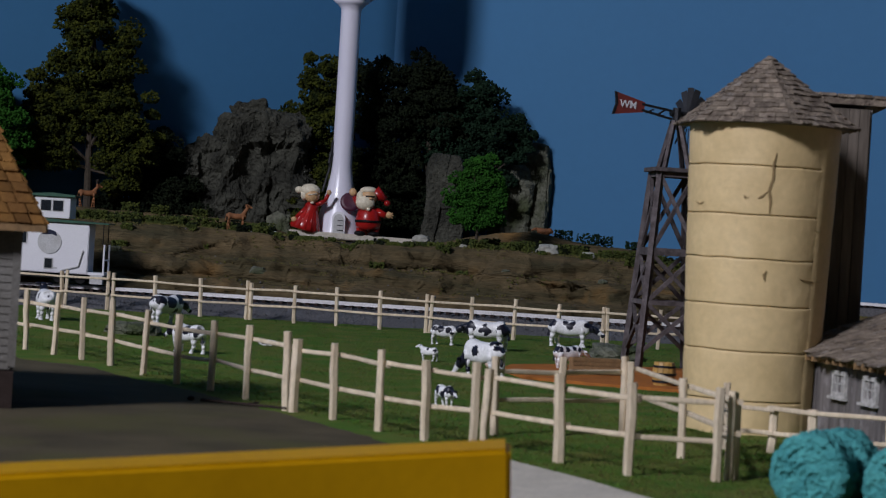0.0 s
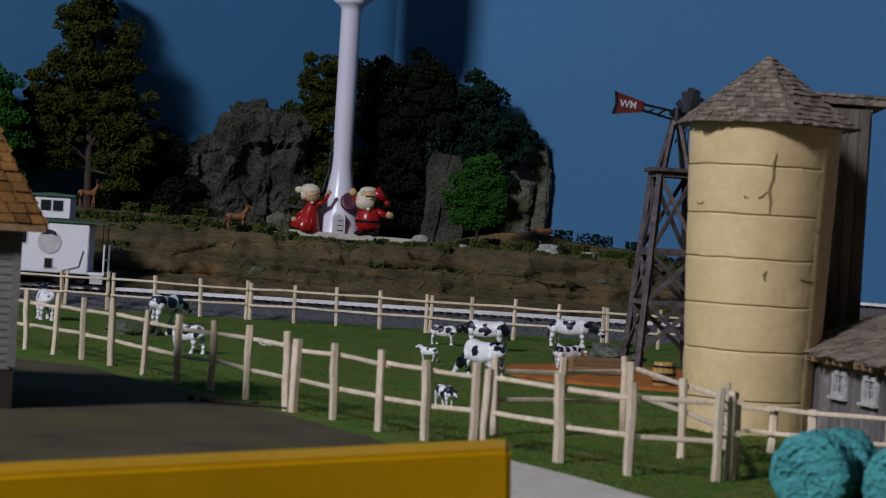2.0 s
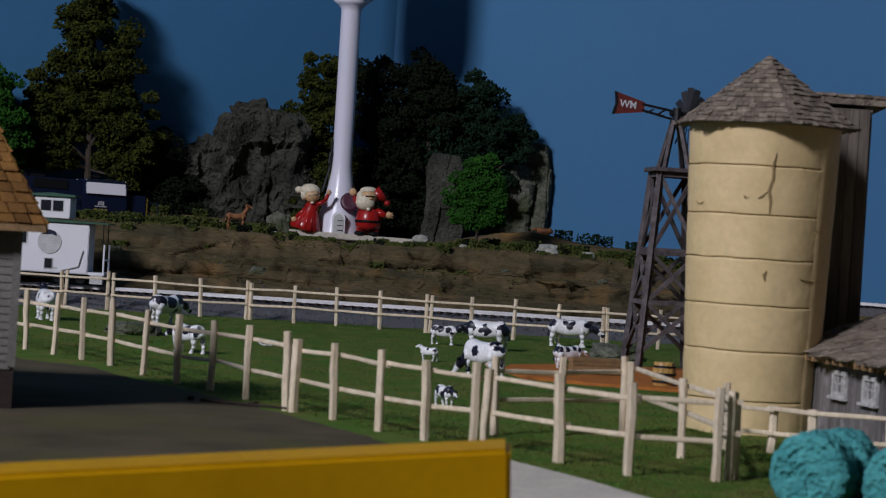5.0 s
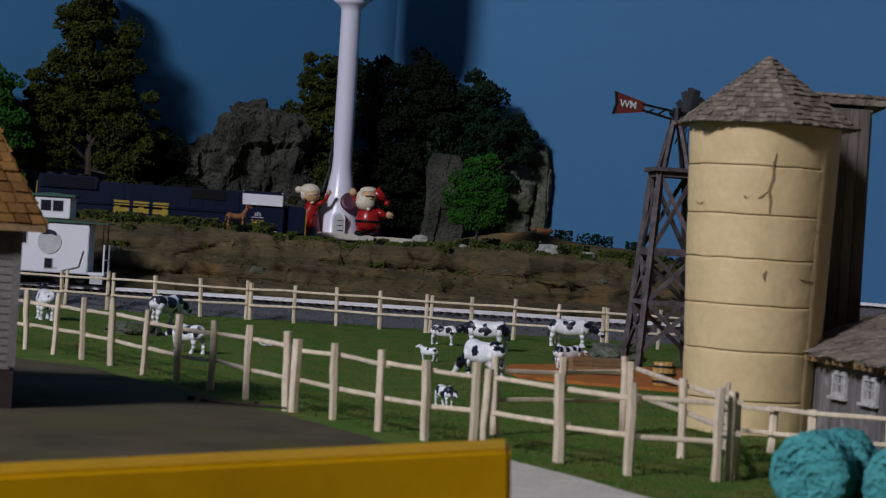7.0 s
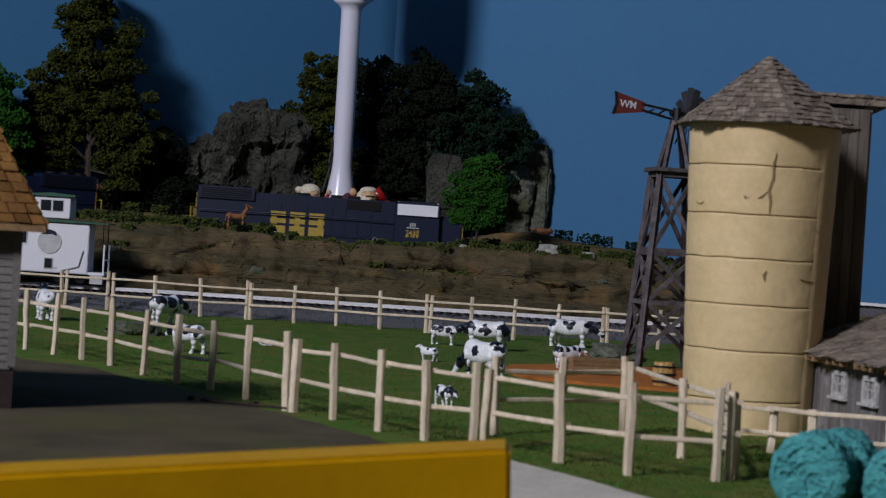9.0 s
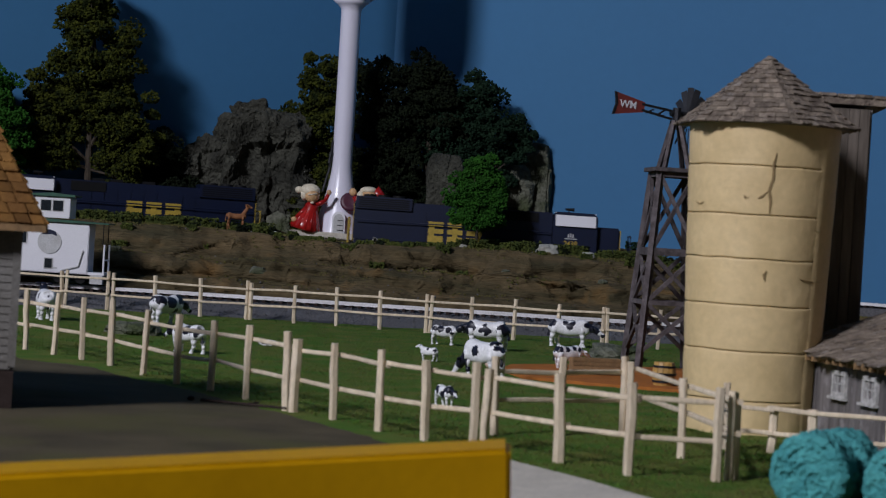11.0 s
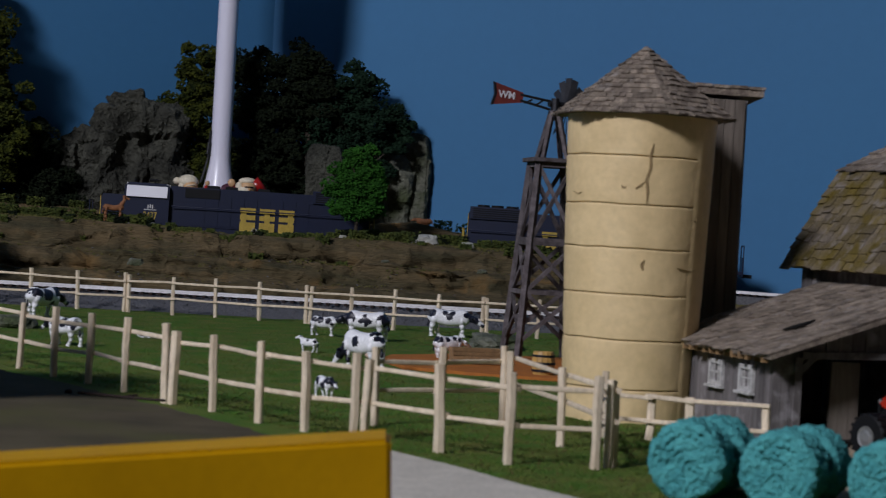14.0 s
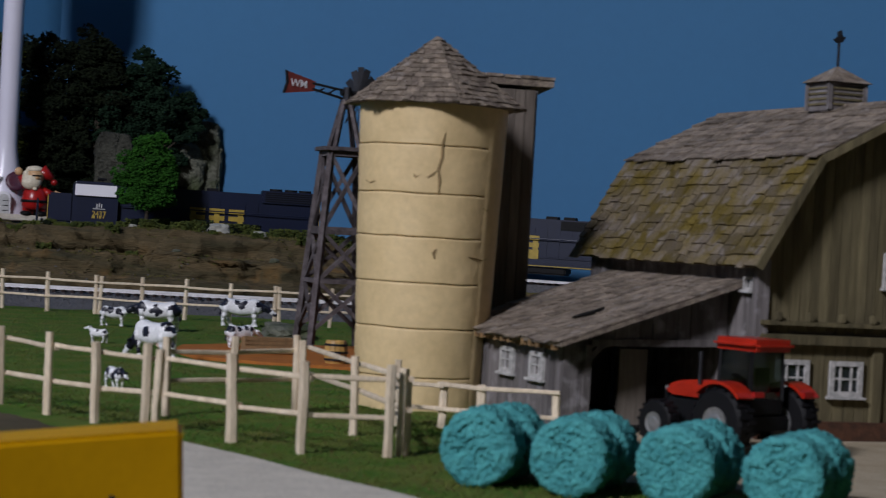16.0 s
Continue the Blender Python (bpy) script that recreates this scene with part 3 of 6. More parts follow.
def small_window(parent, m, w, h, cols=3, rows=2):
    """A little cased window lying in the local x-z plane, facing -y."""
    fr = bmesh.new()
    b = w * 0.13
    add_box(fr, (0, 0, h / 2 - b / 2), (w, 0.0016, b)), add_box(fr, (0, 0, -h / 2 + b / 2), (w, 0.0016, b))
    add_box(fr, (-w / 2 + b / 2, 0, 0), (b, 0.0016, h - 2 * b)), add_box(fr, (w / 2 - b / 2, 0, 0), (b, 0.0016, h - 2 * b))
    bmesh.ops.transform(fr, matrix=m, verts=fr.verts)
    win = part("window", fr, M["window_white"], parent, "small white-cased barn window")
    for k in range(1, cols):
        part("muntin", box((-w / 2 + w * k / cols, 0.0001, 0), (w * 0.05, 0.0009, h - 2 * b), m), M["window_white"], win)
    for k in range(1, rows):
        part("muntin", box((0, 0.0003, -h / 2 + h * k / rows), (w - 2 * b, 0.0009, h * 0.05), m), M["window_white"], win)
    part("pane", box((0, 0.0009, 0), (w - b, 0.0004, h - b), m), M["glass"], win)
    part("sill", box((0, -0.0008, -h / 2 - 0.0006), (w * 1.15, 0.0028, 0.0011), m), M["window_white"], win)
    return win


# ---- barn: local x across the gable, y along the ridge, away from the front ----
BARN = pose(0.3177, 0.7586, 0.0088, 0, 0, 11.9) @ Matrix.Scale(0.88, 4)
barn = thing("barn", "weathered timber barn with a mossy gambrel roof", "barn", BARN)
HALF, EAVE, KINKX, KINK, RIDGE, LONG = 0.074, 0.070, 0.054, 0.119, 0.1475, 0.190


def gable(x):
    x = abs(x)
    return RIDGE - 0.003 - (x / KINKX) * (RIDGE - KINK) if x < KINKX else KINK - 0.003 - (x - KINKX) / (0.083 - KINKX) * (KINK - 0.065)


part("body", add_prism(bmesh.new(), [(-HALF, -0.0105), (HALF, -0.0105), (HALF, 0.080), (KINKX - 0.002, KINK - 0.006), (0, RIDGE - 0.005), (-KINKX + 0.002, KINK - 0.006), (-HALF, 0.080)], 0.010, LONG - 0.008), M["chute_wood"], barn)
boards(barn, (-HALF, 0.0095), (HALF, 0.0095), 0.039, 0.1, 30, M["barn_wood"], top=lambda u: gable(-HALF + 2 * HALF * u))
boards(barn, (-HALF, 0.0095), (HALF, 0.0095), -0.0105, 0.0335, 26, M["barn_wood"], name="lower_board")
part("beam", box((0, 0.0065, 0.0358), (2 * HALF + 0.002, 0.006, 0.0050), None, 0.0008), M["barn_wood"], barn)
part("beam", box((0, 0.0060, 0.0432), (2 * HALF + 0.002, 0.0030, 0.0024), None, 0.0004), M["barn_wood"], barn)
for k in range(9):
    part("bracket", box((-0.066 + 0.0165 * k, 0.0058, 0.0462), (0.0026, 0.0036, 0.0040), None, 0.0005), M["barn_wood"], barn)
part("corner_post", box((-HALF - 0.0002, 0.0085, 0.0305), (0.0060, 0.0045, 0.081)), M["grey_wood"], barn)
part("corner_post", box((-0.0126, 0.0075, 0.0115), (0.0050, 0.0035, 0.0440)), M["barn_wood"], barn)
boards(barn, (-HALF, LONG - 0.008), (-HALF, 0.0095), -0.0105, 0.078, 30, M["grey_wood"], name="side_board")
for x, z in ((-0.0570, 0.0190), (-0.0289, 0.0190), (0.0060, 0.0190)):
    small_window(barn, pose(x, 0.0066, z), 0.0172, 0.0160)
small_window(barn, pose(-0.006, 0.0066, 0.0690), 0.012, 0.016)
small_window(barn, pose(-HALF - 0.0025, 0.016, 0.060, 0, 0, -90), 0.0075, 0.006, 3, 1)
part("foundation", box((0, 0.006, -0.0050), (2 * HALF + 0.003, 0.006, 0.009), None, 0.0008), M["footing"], barn)
roofs = part("roof", add_prism(bmesh.new(), [(0.0835, 0.0676), (KINKX, KINK - 0.0012), (0, RIDGE - 0.0012), (-KINKX, KINK - 0.0012), (-0.0835, 0.0676), (-0.081, 0.0671), (-KINKX + 0.001, KINK - 0.0045), (0, RIDGE - 0.0045), (KINKX - 0.001, KINK - 0.0045), (0.081, 0.0671)], -0.004, LONG), M["moss_shingle"], barn, "patchy moss-stained shingle roof")
full = lambda h: (0.0, 1.0)
shingled((-0.0840, LONG, 0.0676), (0, -LONG - 0.005, 0), (0.030, 0, KINK - 0.0676), 20, 11, full, M["moss_shingle"], roofs, thick=0.0006, rag=0.32)
shingled((-KINKX - 0.002, LONG, KINK - 0.0005), (0, -LONG - 0.005, 0), (KINKX + 0.002, 0, RIDGE - KINK + 0.0005), 16, 8, full, M["shingle"], roofs, thick=0.0006, rag=0.32)
part("ridge_cap", box((0, LONG / 2, RIDGE), (0.004, LONG, 0.0016), None, 0.0004), M["shingle"], roofs)
part("bargeboard", bar((-0.0838, -0.0046, 0.0671), (-KINKX, -0.0046, KINK - 0.002), 0.0016, 0.0035), M["barn_wood"], roofs)
part("bargeboard", bar((-KINKX, -0.0046, KINK - 0.002), (0, -0.0046, RIDGE - 0.002), 0.0016, 0.0035), M["barn_wood"], roofs)
part("bargeboard", bar((0.0838, -0.0046, 0.0671), (KINKX, -0.0046, KINK - 0.002), 0.0016, 0.0035), M["barn_wood"], roofs)
part("bargeboard", bar((KINKX, -0.0046, KINK - 0.002), (0, -0.0046, RIDGE - 0.002), 0.0016, 0.0035), M["barn_wood"], roofs)
# cupola with a weathervane
cup = part("cupola", box((0, 0.074, RIDGE + 0.0040), (0.0195, 0.0195, 0.014), None, 0.0004), M["grey_wood"], barn, "louvred wooden cupola")
for k in range(4):
    part("louvre", box((0, 0.074, RIDGE + 0.0005 + 0.0026 * k), (0.0208, 0.0208, 0.0010)), M["barn_wood"], cup)
for sx in (-1, 1):
    for sy in (-1, 1):
        part("post", box((sx * 0.0098, 0.074 + sy * 0.0098, RIDGE + 0.0045), (0.0022, 0.0022, 0.0135)), M["grey_wood"], cup)
part("cupola_roof", rod((0, 0.074, RIDGE + 0.0112), (0, 0.074, RIDGE + 0.0195), 0.0178, 0.0010, 4), M["shingle"], cup).data.transform(Matrix.Translation((0, 0.074, 0)) @ Matrix.Rotation(math.radians(45), 4, "Z") @ Matrix.Translation((0, -0.074, 0)))
vane_ob = part("weathervane", rod((0, 0.074, RIDGE + 0.018), (0, 0.074, RIDGE + 0.036), 0.0007), M["iron"], cup)
part("figure", add_prism(bmesh.new(), [(-0.0032, 0.0325), (-0.0010, 0.0312), (0.0018, 0.0315), (0.0034, 0.0345), (0.0020, 0.0340), (0.0008, 0.0375), (-0.0012, 0.0365), (-0.0008, 0.0345)], 0.0734, 0.0746, Matrix.Translation((0, 0, RIDGE))), M["iron"], vane_ob)

# ---- lean-to shed against the barn ----
shed = thing("shed", "grey-boarded lean-to shed with a sagging weathered roof", "shed", BARN)
SX0, SX1, SY0, SY1 = -0.157, -0.0765, 0.034, 0.150
part("body", add_prism(bmesh.new(), [(SX0, -0.0105), (SX0 + 0.003, -0.0105), (SX0 + 0.003, 0.030), (SX0, 0.029)], SY0, SY1), M["chute_wood"], shed)
part("back_wall", box(((SX0 + SX1) / 2, SY1, 0.010), (SX1 - SX0, 0.002, 0.040)), M["chute_wood"], shed)
# Black floor sheet puts the shed's inner shade into colour.
part("earth_floor", box(((SX0 + SX1) / 2, (SY0 + SY1) / 2, -0.0090), (SX1 - SX0 - 0.007, SY1 - SY0 - 0.004, 0.003)), M["dark"], shed)
boards(shed, (SX0, SY1), (SX0, SY0), -0.0105, 0.0315, 20, M["grey_wood"])
shed_top = lambda u: 0.0315 + 0.026 * u
boards(shed, (SX0 - 0.001, SY0), (SX0 + 0.011, SY0), -0.0105, 0.03, 3, M["grey_wood"], top=lambda u: shed_top(0.15 * u))
boards(shed, (SX0 + 0.011, SY0), (SX1, SY0), 0.0305, 0.05, 11, M["grey_wood"], name="gable_board", top=lambda u: shed_top(0.15 + 0.85 * u))
part("lintel", bar((SX0 + 0.012, SY0 - 0.0012, 0.0300), (SX1, SY0 - 0.0012, 0.0318), 0.0032, 0.0032), M["grey_wood"], shed)
part("brace", bar((SX0 + 0.0105, SY0 - 0.0012, 0.022), (SX0 + 0.019, SY0 - 0.0012, 0.0305), 0.0028, 0.0028), M["grey_wood"], shed)
part("door_post", box((SX0 + 0.0105, SY0 - 0.0012, 0.009), (0.0034, 0.0034, 0.040)), M["grey_wood"], shed)
part("door_leaf", box((SX0 + 0.040, SY0 + 0.012, 0.0085), (0.014, 0.002, 0.037)), M["chute_wood"], shed)
for y in (0.092, 0.058):
    small_window(shed, pose(SX0 - 0.0022, y, 0.0175, 0, 0, -90), 0.0155, 0.0120)
sroof = part("roof", add_prism(bmesh.new(), [(SX0 - 0.0085, 0.0300), (SX1 + 0.002, 0.0612), (SX1 + 0.002, 0.0588), (SX0 - 0.0080, 0.0282)], SY0 - 0.014, SY1 + 0.005), M["shingle"], shed, "sagging grey shingle roof with a dark hole")
shingled((SX0 - 0.0090, SY1 + 0.005, 0.0302), (0, -(SY1 - SY0 + 0.019), 0), (SX1 - SX0 + 0.0105, 0, 0.0312), 22, 11, full, M["shingle"], sroof, thick=0.0004, rag=0.5)
# The hole is a black patch laid on the shingles, for the dark below.
part("hole", add_prism(bmesh.new(), [(-0.0085, -0.0034), (-0.0050, 0.0008), (0.0, 0.0026), (0.0050, 0.0030), (0.0064, 0.0018), (0.0016, -0.0002), (-0.0030, -0.0028)], -0.0004, 0.0004, pose(SX0 + 0.0225, SY0 + 0.022, 0.0428, 0, -21, 10) @ pose(0, 0, 0, 90, 0, 0)), M["dark"], sroof, "dark gash in the roof")
for k in range(16):
    y = SY0 - 0.004 + k * (SY1 - SY0 + 0.006) / 15
    part("rafter_end", box((SX0 - 0.0068, y, 0.0278), (0.0030, 0.0022, 0.0030)), M["brown_wood"], sroof)

# ---- tall chute house beside the silo ----
chute = thing("chute_house", "tall narrow dark-boarded chute tower behind the silo", "tower", pose(0.1722, 0.893, 0.0026, 0, 0, 4) @ Matrix.Scale(0.965, 4))
# Black core gives the shade seen between the boards.
part("body", box((-0.0018, 0.016, 0.069), (0.0325, 0.030, 0.150)), M["dark"], chute)
boards(chute, (-0.019, 0.0), (0.0155, 0.0), -0.006, 0.1445, 7, M["chute_wood"])
boards(chute, (0.0155, 0.0), (0.0155, 0.032), -0.006, 0.1445, 5, M["grey_wood"], name="side_board")
boards(chute, (-0.019, 0.032), (-0.019, 0.0), -0.006, 0.1445, 5, M["chute_wood"], name="side_board")
croof = part("roof", box((0, 0.014, 0.1482), (0.050, 0.046, 0.0035), pose(0, 0, 0, -4, 0, 0)), M["shingle"], chute, "flat brown plank roof")
for k in range(6):
    part("plank", box((-0.0215 + 0.0086 * k, 0.014, 0.1506 - 0.0002 * (k % 2)), (0.0078, 0.0475, 0.0014), pose(0, 0, 0, -4, 0, 0)), M["shingle"], croof)

# ---- windmill ----
mill = thing("windmill", "dark timber windmill tower with a red tail vane", "windmill", pose(0.1385, 1.225, 0, 0, 0, 8))
FEET, TOPW, TOPZ = 0.0195, 0.0105, 0.122
corner = lambda sx, sy, z: Vector((sx * (FEET + (TOPW - FEET) * z / TOPZ), sy * (FEET + (TOPW - FEET) * z / TOPZ), z))
for sx in (-1, 1):
    for sy in (-1, 1):
        part("leg", bar(corner(sx, sy, -0.002), corner(sx, sy, TOPZ), 0.0036, 0.0036), M["mill_wood"], mill)
levels = [0.012, 0.042, 0.072, 0.074, 0.120]
sides = [((-1, -1), (1, -1)), ((1, -1), (1, 1)), ((1, 1), (-1, 1)), ((-1, 1), (-1, -1))]
for (ax, ay), (bx, by) in sides:
    for k, z in enumerate(levels):
        if k:
            part("girt", bar(corner(ax, ay, z), corner(bx, by, z), 0.0026, 0.0026), M["mill_wood"], mill)
        if k < len(levels) - 1:
            z2 = levels[k + 1]
            part("cross_brace", bar(corner(ax, ay, z) * 1.0, corner(bx, by, z2), 0.0019, 0.0024), M["mill_wood"], mill)
            part("cross_brace", bar(corner(bx, by, z) * 1.0, corner(ax, ay, z2), 0.0019, 0.0024), M["mill_wood"], mill)
part("platform", box((0, 0, TOPZ + 0.001), (0.030, 0.030, 0.0026), None, 0.0003), M["mill_wood"], mill)
for sx in (-1, 1):
    for sy in (-1, 1):
        part("mast_leg", bar((sx * 0.0080, sy * 0.0080, TOPZ), (sx * 0.0018, sy * 0.0018, 0.1535), 0.0024, 0.0024), M["mill_wood"], mill)
head = part("head", add_rod(rod((0, 0, 0.1515), (0, 0, 0.1615), 0.0026), (-0.004, 0, 0.1580), (0.016, 0.004, 0.1580), 0.0019), M["iron"], mill, "dark iron gearbox head")
tail = part("tail", bar((-0.003, 0, 0.1595), (-0.024, -0.006, 0.1620), 0.0012, 0.0014), M["iron"], mill)
part("strut", bar((-0.003, 0, 0.1545), (-0.024, -0.006, 0.1585), 0.0012, 0.0014), M["iron"], tail)
for k in (0.25, 0.6):
    part("strut", bar((-0.003 - 0.021 * k, -0.006 * k, 0.1595), (-0.003 - 0.021 * (k + 0.25), -0.006 * (k + 0.25), 0.1555 + 0.0024 * k), 0.0008, 0.0010), M["iron"], tail)
VANE = pose(-0.024, -0.006, 0.1603, 0, 3, 16)
vn = part("vane", add_prism(bmesh.new(), [(0.002, -0.0030), (0.002, 0.0030), (-0.0180, 0.0068), (-0.0165, 0.0000), (-0.0185, -0.0068)], -0.0005, 0.0005, VANE), M["vane"], tail, "dull red tin vane with white lettering")
part("rim", add_prism(bmesh.new(), [(-0.0165, 0.0000), (-0.0180, 0.0068), (-0.0192, 0.0071), (-0.0178, 0.0000), (-0.0197, -0.0071), (-0.0185, -0.0068)], -0.0007, 0.0007, VANE), M["iron"], vn)
wheel = part("wheel", add_lathe(bmesh.new(), [(0.0000001, -0.001), (0.0030, -0.001), (0.0030, 0.001), (0.0000001, 0.001)], 12, pose(0.0085, 0.0022, 0.1545, 90, 0, 104)), M["iron"], mill, "fan wheel of dark blades")
for k in range(14):
    a = 2 * math.pi * k / 14
    part("blade", box((0, 0.0125, 0), (0.0044, 0.0155, 0.0005), pose(0.0085, 0.0022, 0.1545, 90, 0, 104) @ pose(0, 0, 0, 0, 0, math.degrees(a)) @ pose(0, 0, 0, 0, 28, 0)), M["iron"], wheel)


def lettering(words, m, size, material, parent, name="lettering", label=""):
    cu = bpy.data.curves.new(name, "FONT")
    cu.body, cu.size, cu.align_x, cu.align_y, cu.extrude, cu.offset = words, size, "CENTER", "CENTER", 0.0001, size * 0.012
    tmp = bpy.data.objects.new(name, cu)
    me = bpy.data.meshes.new_from_object(tmp)
    bpy.data.objects.remove(tmp)
    me.transform(m)
    me.materials.clear()
    me.materials.append(material)
    ob = new(name, me)
    ob.parent = parent
    if label:
        ob["label"] = label
    return ob


lettering("WM", VANE @ pose(-0.0095, -0.0008, 0, 90, 0, 0), 0.0064, M["white"], vn)
# ---- water tower and the figures at its foot ----
tower = thing("water_tower", "tall glossy white pedestal water tower model", "water tower", pose(-0.1105, 2.098, 0.0640))
prof = [(0.0275, 0.0), (0.0265, 0.008)]
for k in range(13):
    u = k / 12
    prof.append((0.0106 + 0.0145 * (1 - u) ** 1.45, 0.013 + u * 0.066))
prof += [(0.0104, 0.10), (0.0104, 0.239), (0.0110, 0.243), (0.0145, 0.247), (0.021, 0.252)]
part("stem", add_lathe(bmesh.new(), prof, 48), M["tower"], tower, smooth=True)
part("tank", add_lathe(bmesh.new(), [(0.021, 0.2525), (0.034, 0.260), (0.043, 0.272), (0.047, 0.290), (0.048, 0.345), (0.045, 0.372), (0.034, 0.390), (0.016, 0.400), (0.001, 0.402)], 48), M["tower"], tower, smooth=True)
dm = pose(0.0015, -0.0262, 0.0045)
arch = [(-0.0068, 0.0)] + [(0.0068 * math.cos(math.pi - math.pi * k / 10), 0.0185 + 0.0068 * math.sin(math.pi * k / 10)) for k in range(11)] + [(0.0068, 0.0)]
door = part("door", add_prism(bmesh.new(), arch, -0.0035, 0.010, dm), M["white"], tower, "arched pale grey door")
inner = [(x * 0.78, z * 0.9) for x, z in arch]
part("panel", add_prism(bmesh.new(), inner, -0.0042, -0.003, dm), M["siding"], door)
for z in (0.006, 0.011, 0.016):
    part("batten", box((0.002, -0.0044, z), (0.006, 0.0006, 0.0007), dm), M["iron"], door)
part("cable", add_rod(add_rod(rod((-0.0125, -0.006, 0.075), (-0.0108, -0.005, 0.104), 0.0012), (-0.0185, -0.008, 0.05), (-0.0125, -0.006, 0.075), 0.0012), (-0.0128, -0.006, 0.080), (-0.0114, -0.006, 0.092), 0.0020), M["iron"], tower, "thin dark cable")

plinth = part("plinth", box((0, 0, 0), (0.148, 0.062, 0.006), pose(-0.0855, 2.096, 0.0680, 0, 1.2, 0), 0.0006), M["concrete"])
tagged(plinth, "pale concrete plinth slab under the water tower", "plinth")


def figurine(name, label, m, lady):
    """A glossy resin figure, kept to plain rounded forms."""
    bm = bmesh.new()
    if lady:
        lean = pose(0, 0, 0, 0, 14, 0)
        add_lathe(bm, [(0.0150, 0.0), (0.0160, 0.003), (0.0140, 0.009), (0.0105, 0.017), (0.0078, 0.024), (0.0072, 0.029), (0.0046, 0.033)], 28, lean @ pose(-0.005, 0, 0))
        for k in range(7):
            a = math.radians(200 + 24 * k)
            add_rod(bm, lean @ Vector((-0.005 + 0.0150 * math.cos(a), 0.0150 * math.sin(a), 0.002)), lean @ Vector((-0.005 + 0.0070 * math.cos(a), 0.0070 * math.sin(a), 0.024)), 0.0022, 0.0008, 8)
        add_rod(bm, (0.006, -0.002, 0.030), (0.0150, -0.004, 0.0345), 0.0032, 0.0024, 10), add_rod(bm, (0.0150, -0.004, 0.0345), (0.0185, -0.005, 0.0425), 0.0024, 0.0018, 10), add_ball(bm, (0.0190, -0.005, 0.0450), (0.0026, 0.002, 0.0030), mi=1)
        add_rod(bm, (-0.001, -0.003, 0.028), (-0.013, -0.007, 0.0150), 0.0032, 0.0024, 10), add_ball(bm, (-0.0155, -0.008, 0.0125), (0.0030, 0.002, 0.0030), mi=1)
        add_ball(bm, (0.0015, -0.004, 0.0400), (0.0078, 0.0070, 0.0078), seg=20, mi=1)
        add_ball(bm, (-0.0010, -0.001, 0.0455), (0.0105, 0.0085, 0.0082), seg=20, mi=2), add_ball(bm, (-0.0125, 0.000, 0.0460), (0.0042, 0.0040, 0.0042), mi=2), add_ball(bm, (-0.0065, -0.003, 0.0405), (0.0040, 0.0050, 0.0060), mi=2)
        add_rod(bm, (-0.002, -0.0112, 0.0408), (0.0070, -0.0112, 0.0425), 0.0006, mi=2)
        add_ball(bm, (0.0025, -0.0085, 0.0322), (0.0022, 0.0016, 0.0014), mi=2)
    else:
        add_lathe(bm, [(0.0095, 0.006), (0.0118, 0.010), (0.0125, 0.016), (0.0108, 0.024), (0.0068, 0.030)], 28)
        add_rod(bm, (-0.0058, -0.001, 0.001), (-0.0052, 0, 0.011), 0.0050, 0.0062, 12), add_rod(bm, (0.0058, -0.001, 0.001), (0.0052, 0, 0.011), 0.0050, 0.0062, 12)
        add_ball(bm, (-0.0072, -0.004, 0.0022), (0.0056, 0.0072, 0.0030), mi=3), add_ball(bm, (0.0062, -0.004, 0.0022), (0.0056, 0.0072, 0.0030), mi=3)
        add_rod(bm, (0.007, -0.001, 0.026), (0.0165, -0.004, 0.0215), 0.0040, 0.0032, 12), add_ball(bm, (0.0195, -0.005, 0.0225), (0.0036, 0.0024, 0.0034), mi=1)
        for dx, dz in ((0.0028, 0.0020), (0.0036, -0.0002), (0.0028, -0.0024), (-0.0004, 0.0030)):
            add_rod(bm, (0.0195, -0.005, 0.0225), (0.0195 + dx * 1.3, -0.0055, 0.0225 + dz * 1.3), 0.0009, 0.0007, 8, mi=1)
        add_rod(bm, (-0.007, -0.001, 0.027), (-0.0140, -0.002, 0.0400), 0.0038, 0.0030, 12), add_ball(bm, (-0.0160, -0.003, 0.0440), (0.0036, 0.0024, 0.0042), mi=1)
        add_ball(bm, (-0.0005, -0.004, 0.0395), (0.0080, 0.0070, 0.0080), seg=20, mi=1)
        add_ball(bm, (-0.0035, -0.0075, 0.0335), (0.0092, 0.0058, 0.0078), seg=20, mi=2), add_ball(bm, (-0.0085, -0.005, 0.0385), (0.0040, 0.0050, 0.0075), mi=2), add_ball(bm, (-0.0010, -0.002, 0.0465), (0.0084, 0.0076, 0.0040), seg=20, mi=2)
        add_rod(bm, (0.004, 0.000, 0.0455), (0.0155, 0.000, 0.0380), 0.0074, 0.0030, 14), add_ball(bm, (0.0170, -0.001, 0.0345), (0.0032, 0.0030, 0.0032))
        add_rod(bm, (-0.0030, -0.0112, 0.0405), (0.0055, -0.0112, 0.0405), 0.0007, mi=3), add_ball(bm, (0.0015, -0.0115, 0.0380), (0.0016, 0.0014, 0.0014), mi=1)
        add_lathe(bm, [(0.0122, 0.0135), (0.0128, 0.0135), (0.0128, 0.0160), (0.0122, 0.0160)], 28, mi=3)
        add_ball(bm, (0.0, -0.0108, 0.0270), (0.0020, 0.0016, 0.0016), mi=2)
    bmesh.ops.scale(bm, vec=(0.94, 0.94, 0.87), verts=bm.verts)
    ob = part(name, bm, [M["red"], M["skin"], M["hair"], M["black"]], smooth=True)
    ob.matrix_basis = m
    return tagged(ob, label, "figurine")


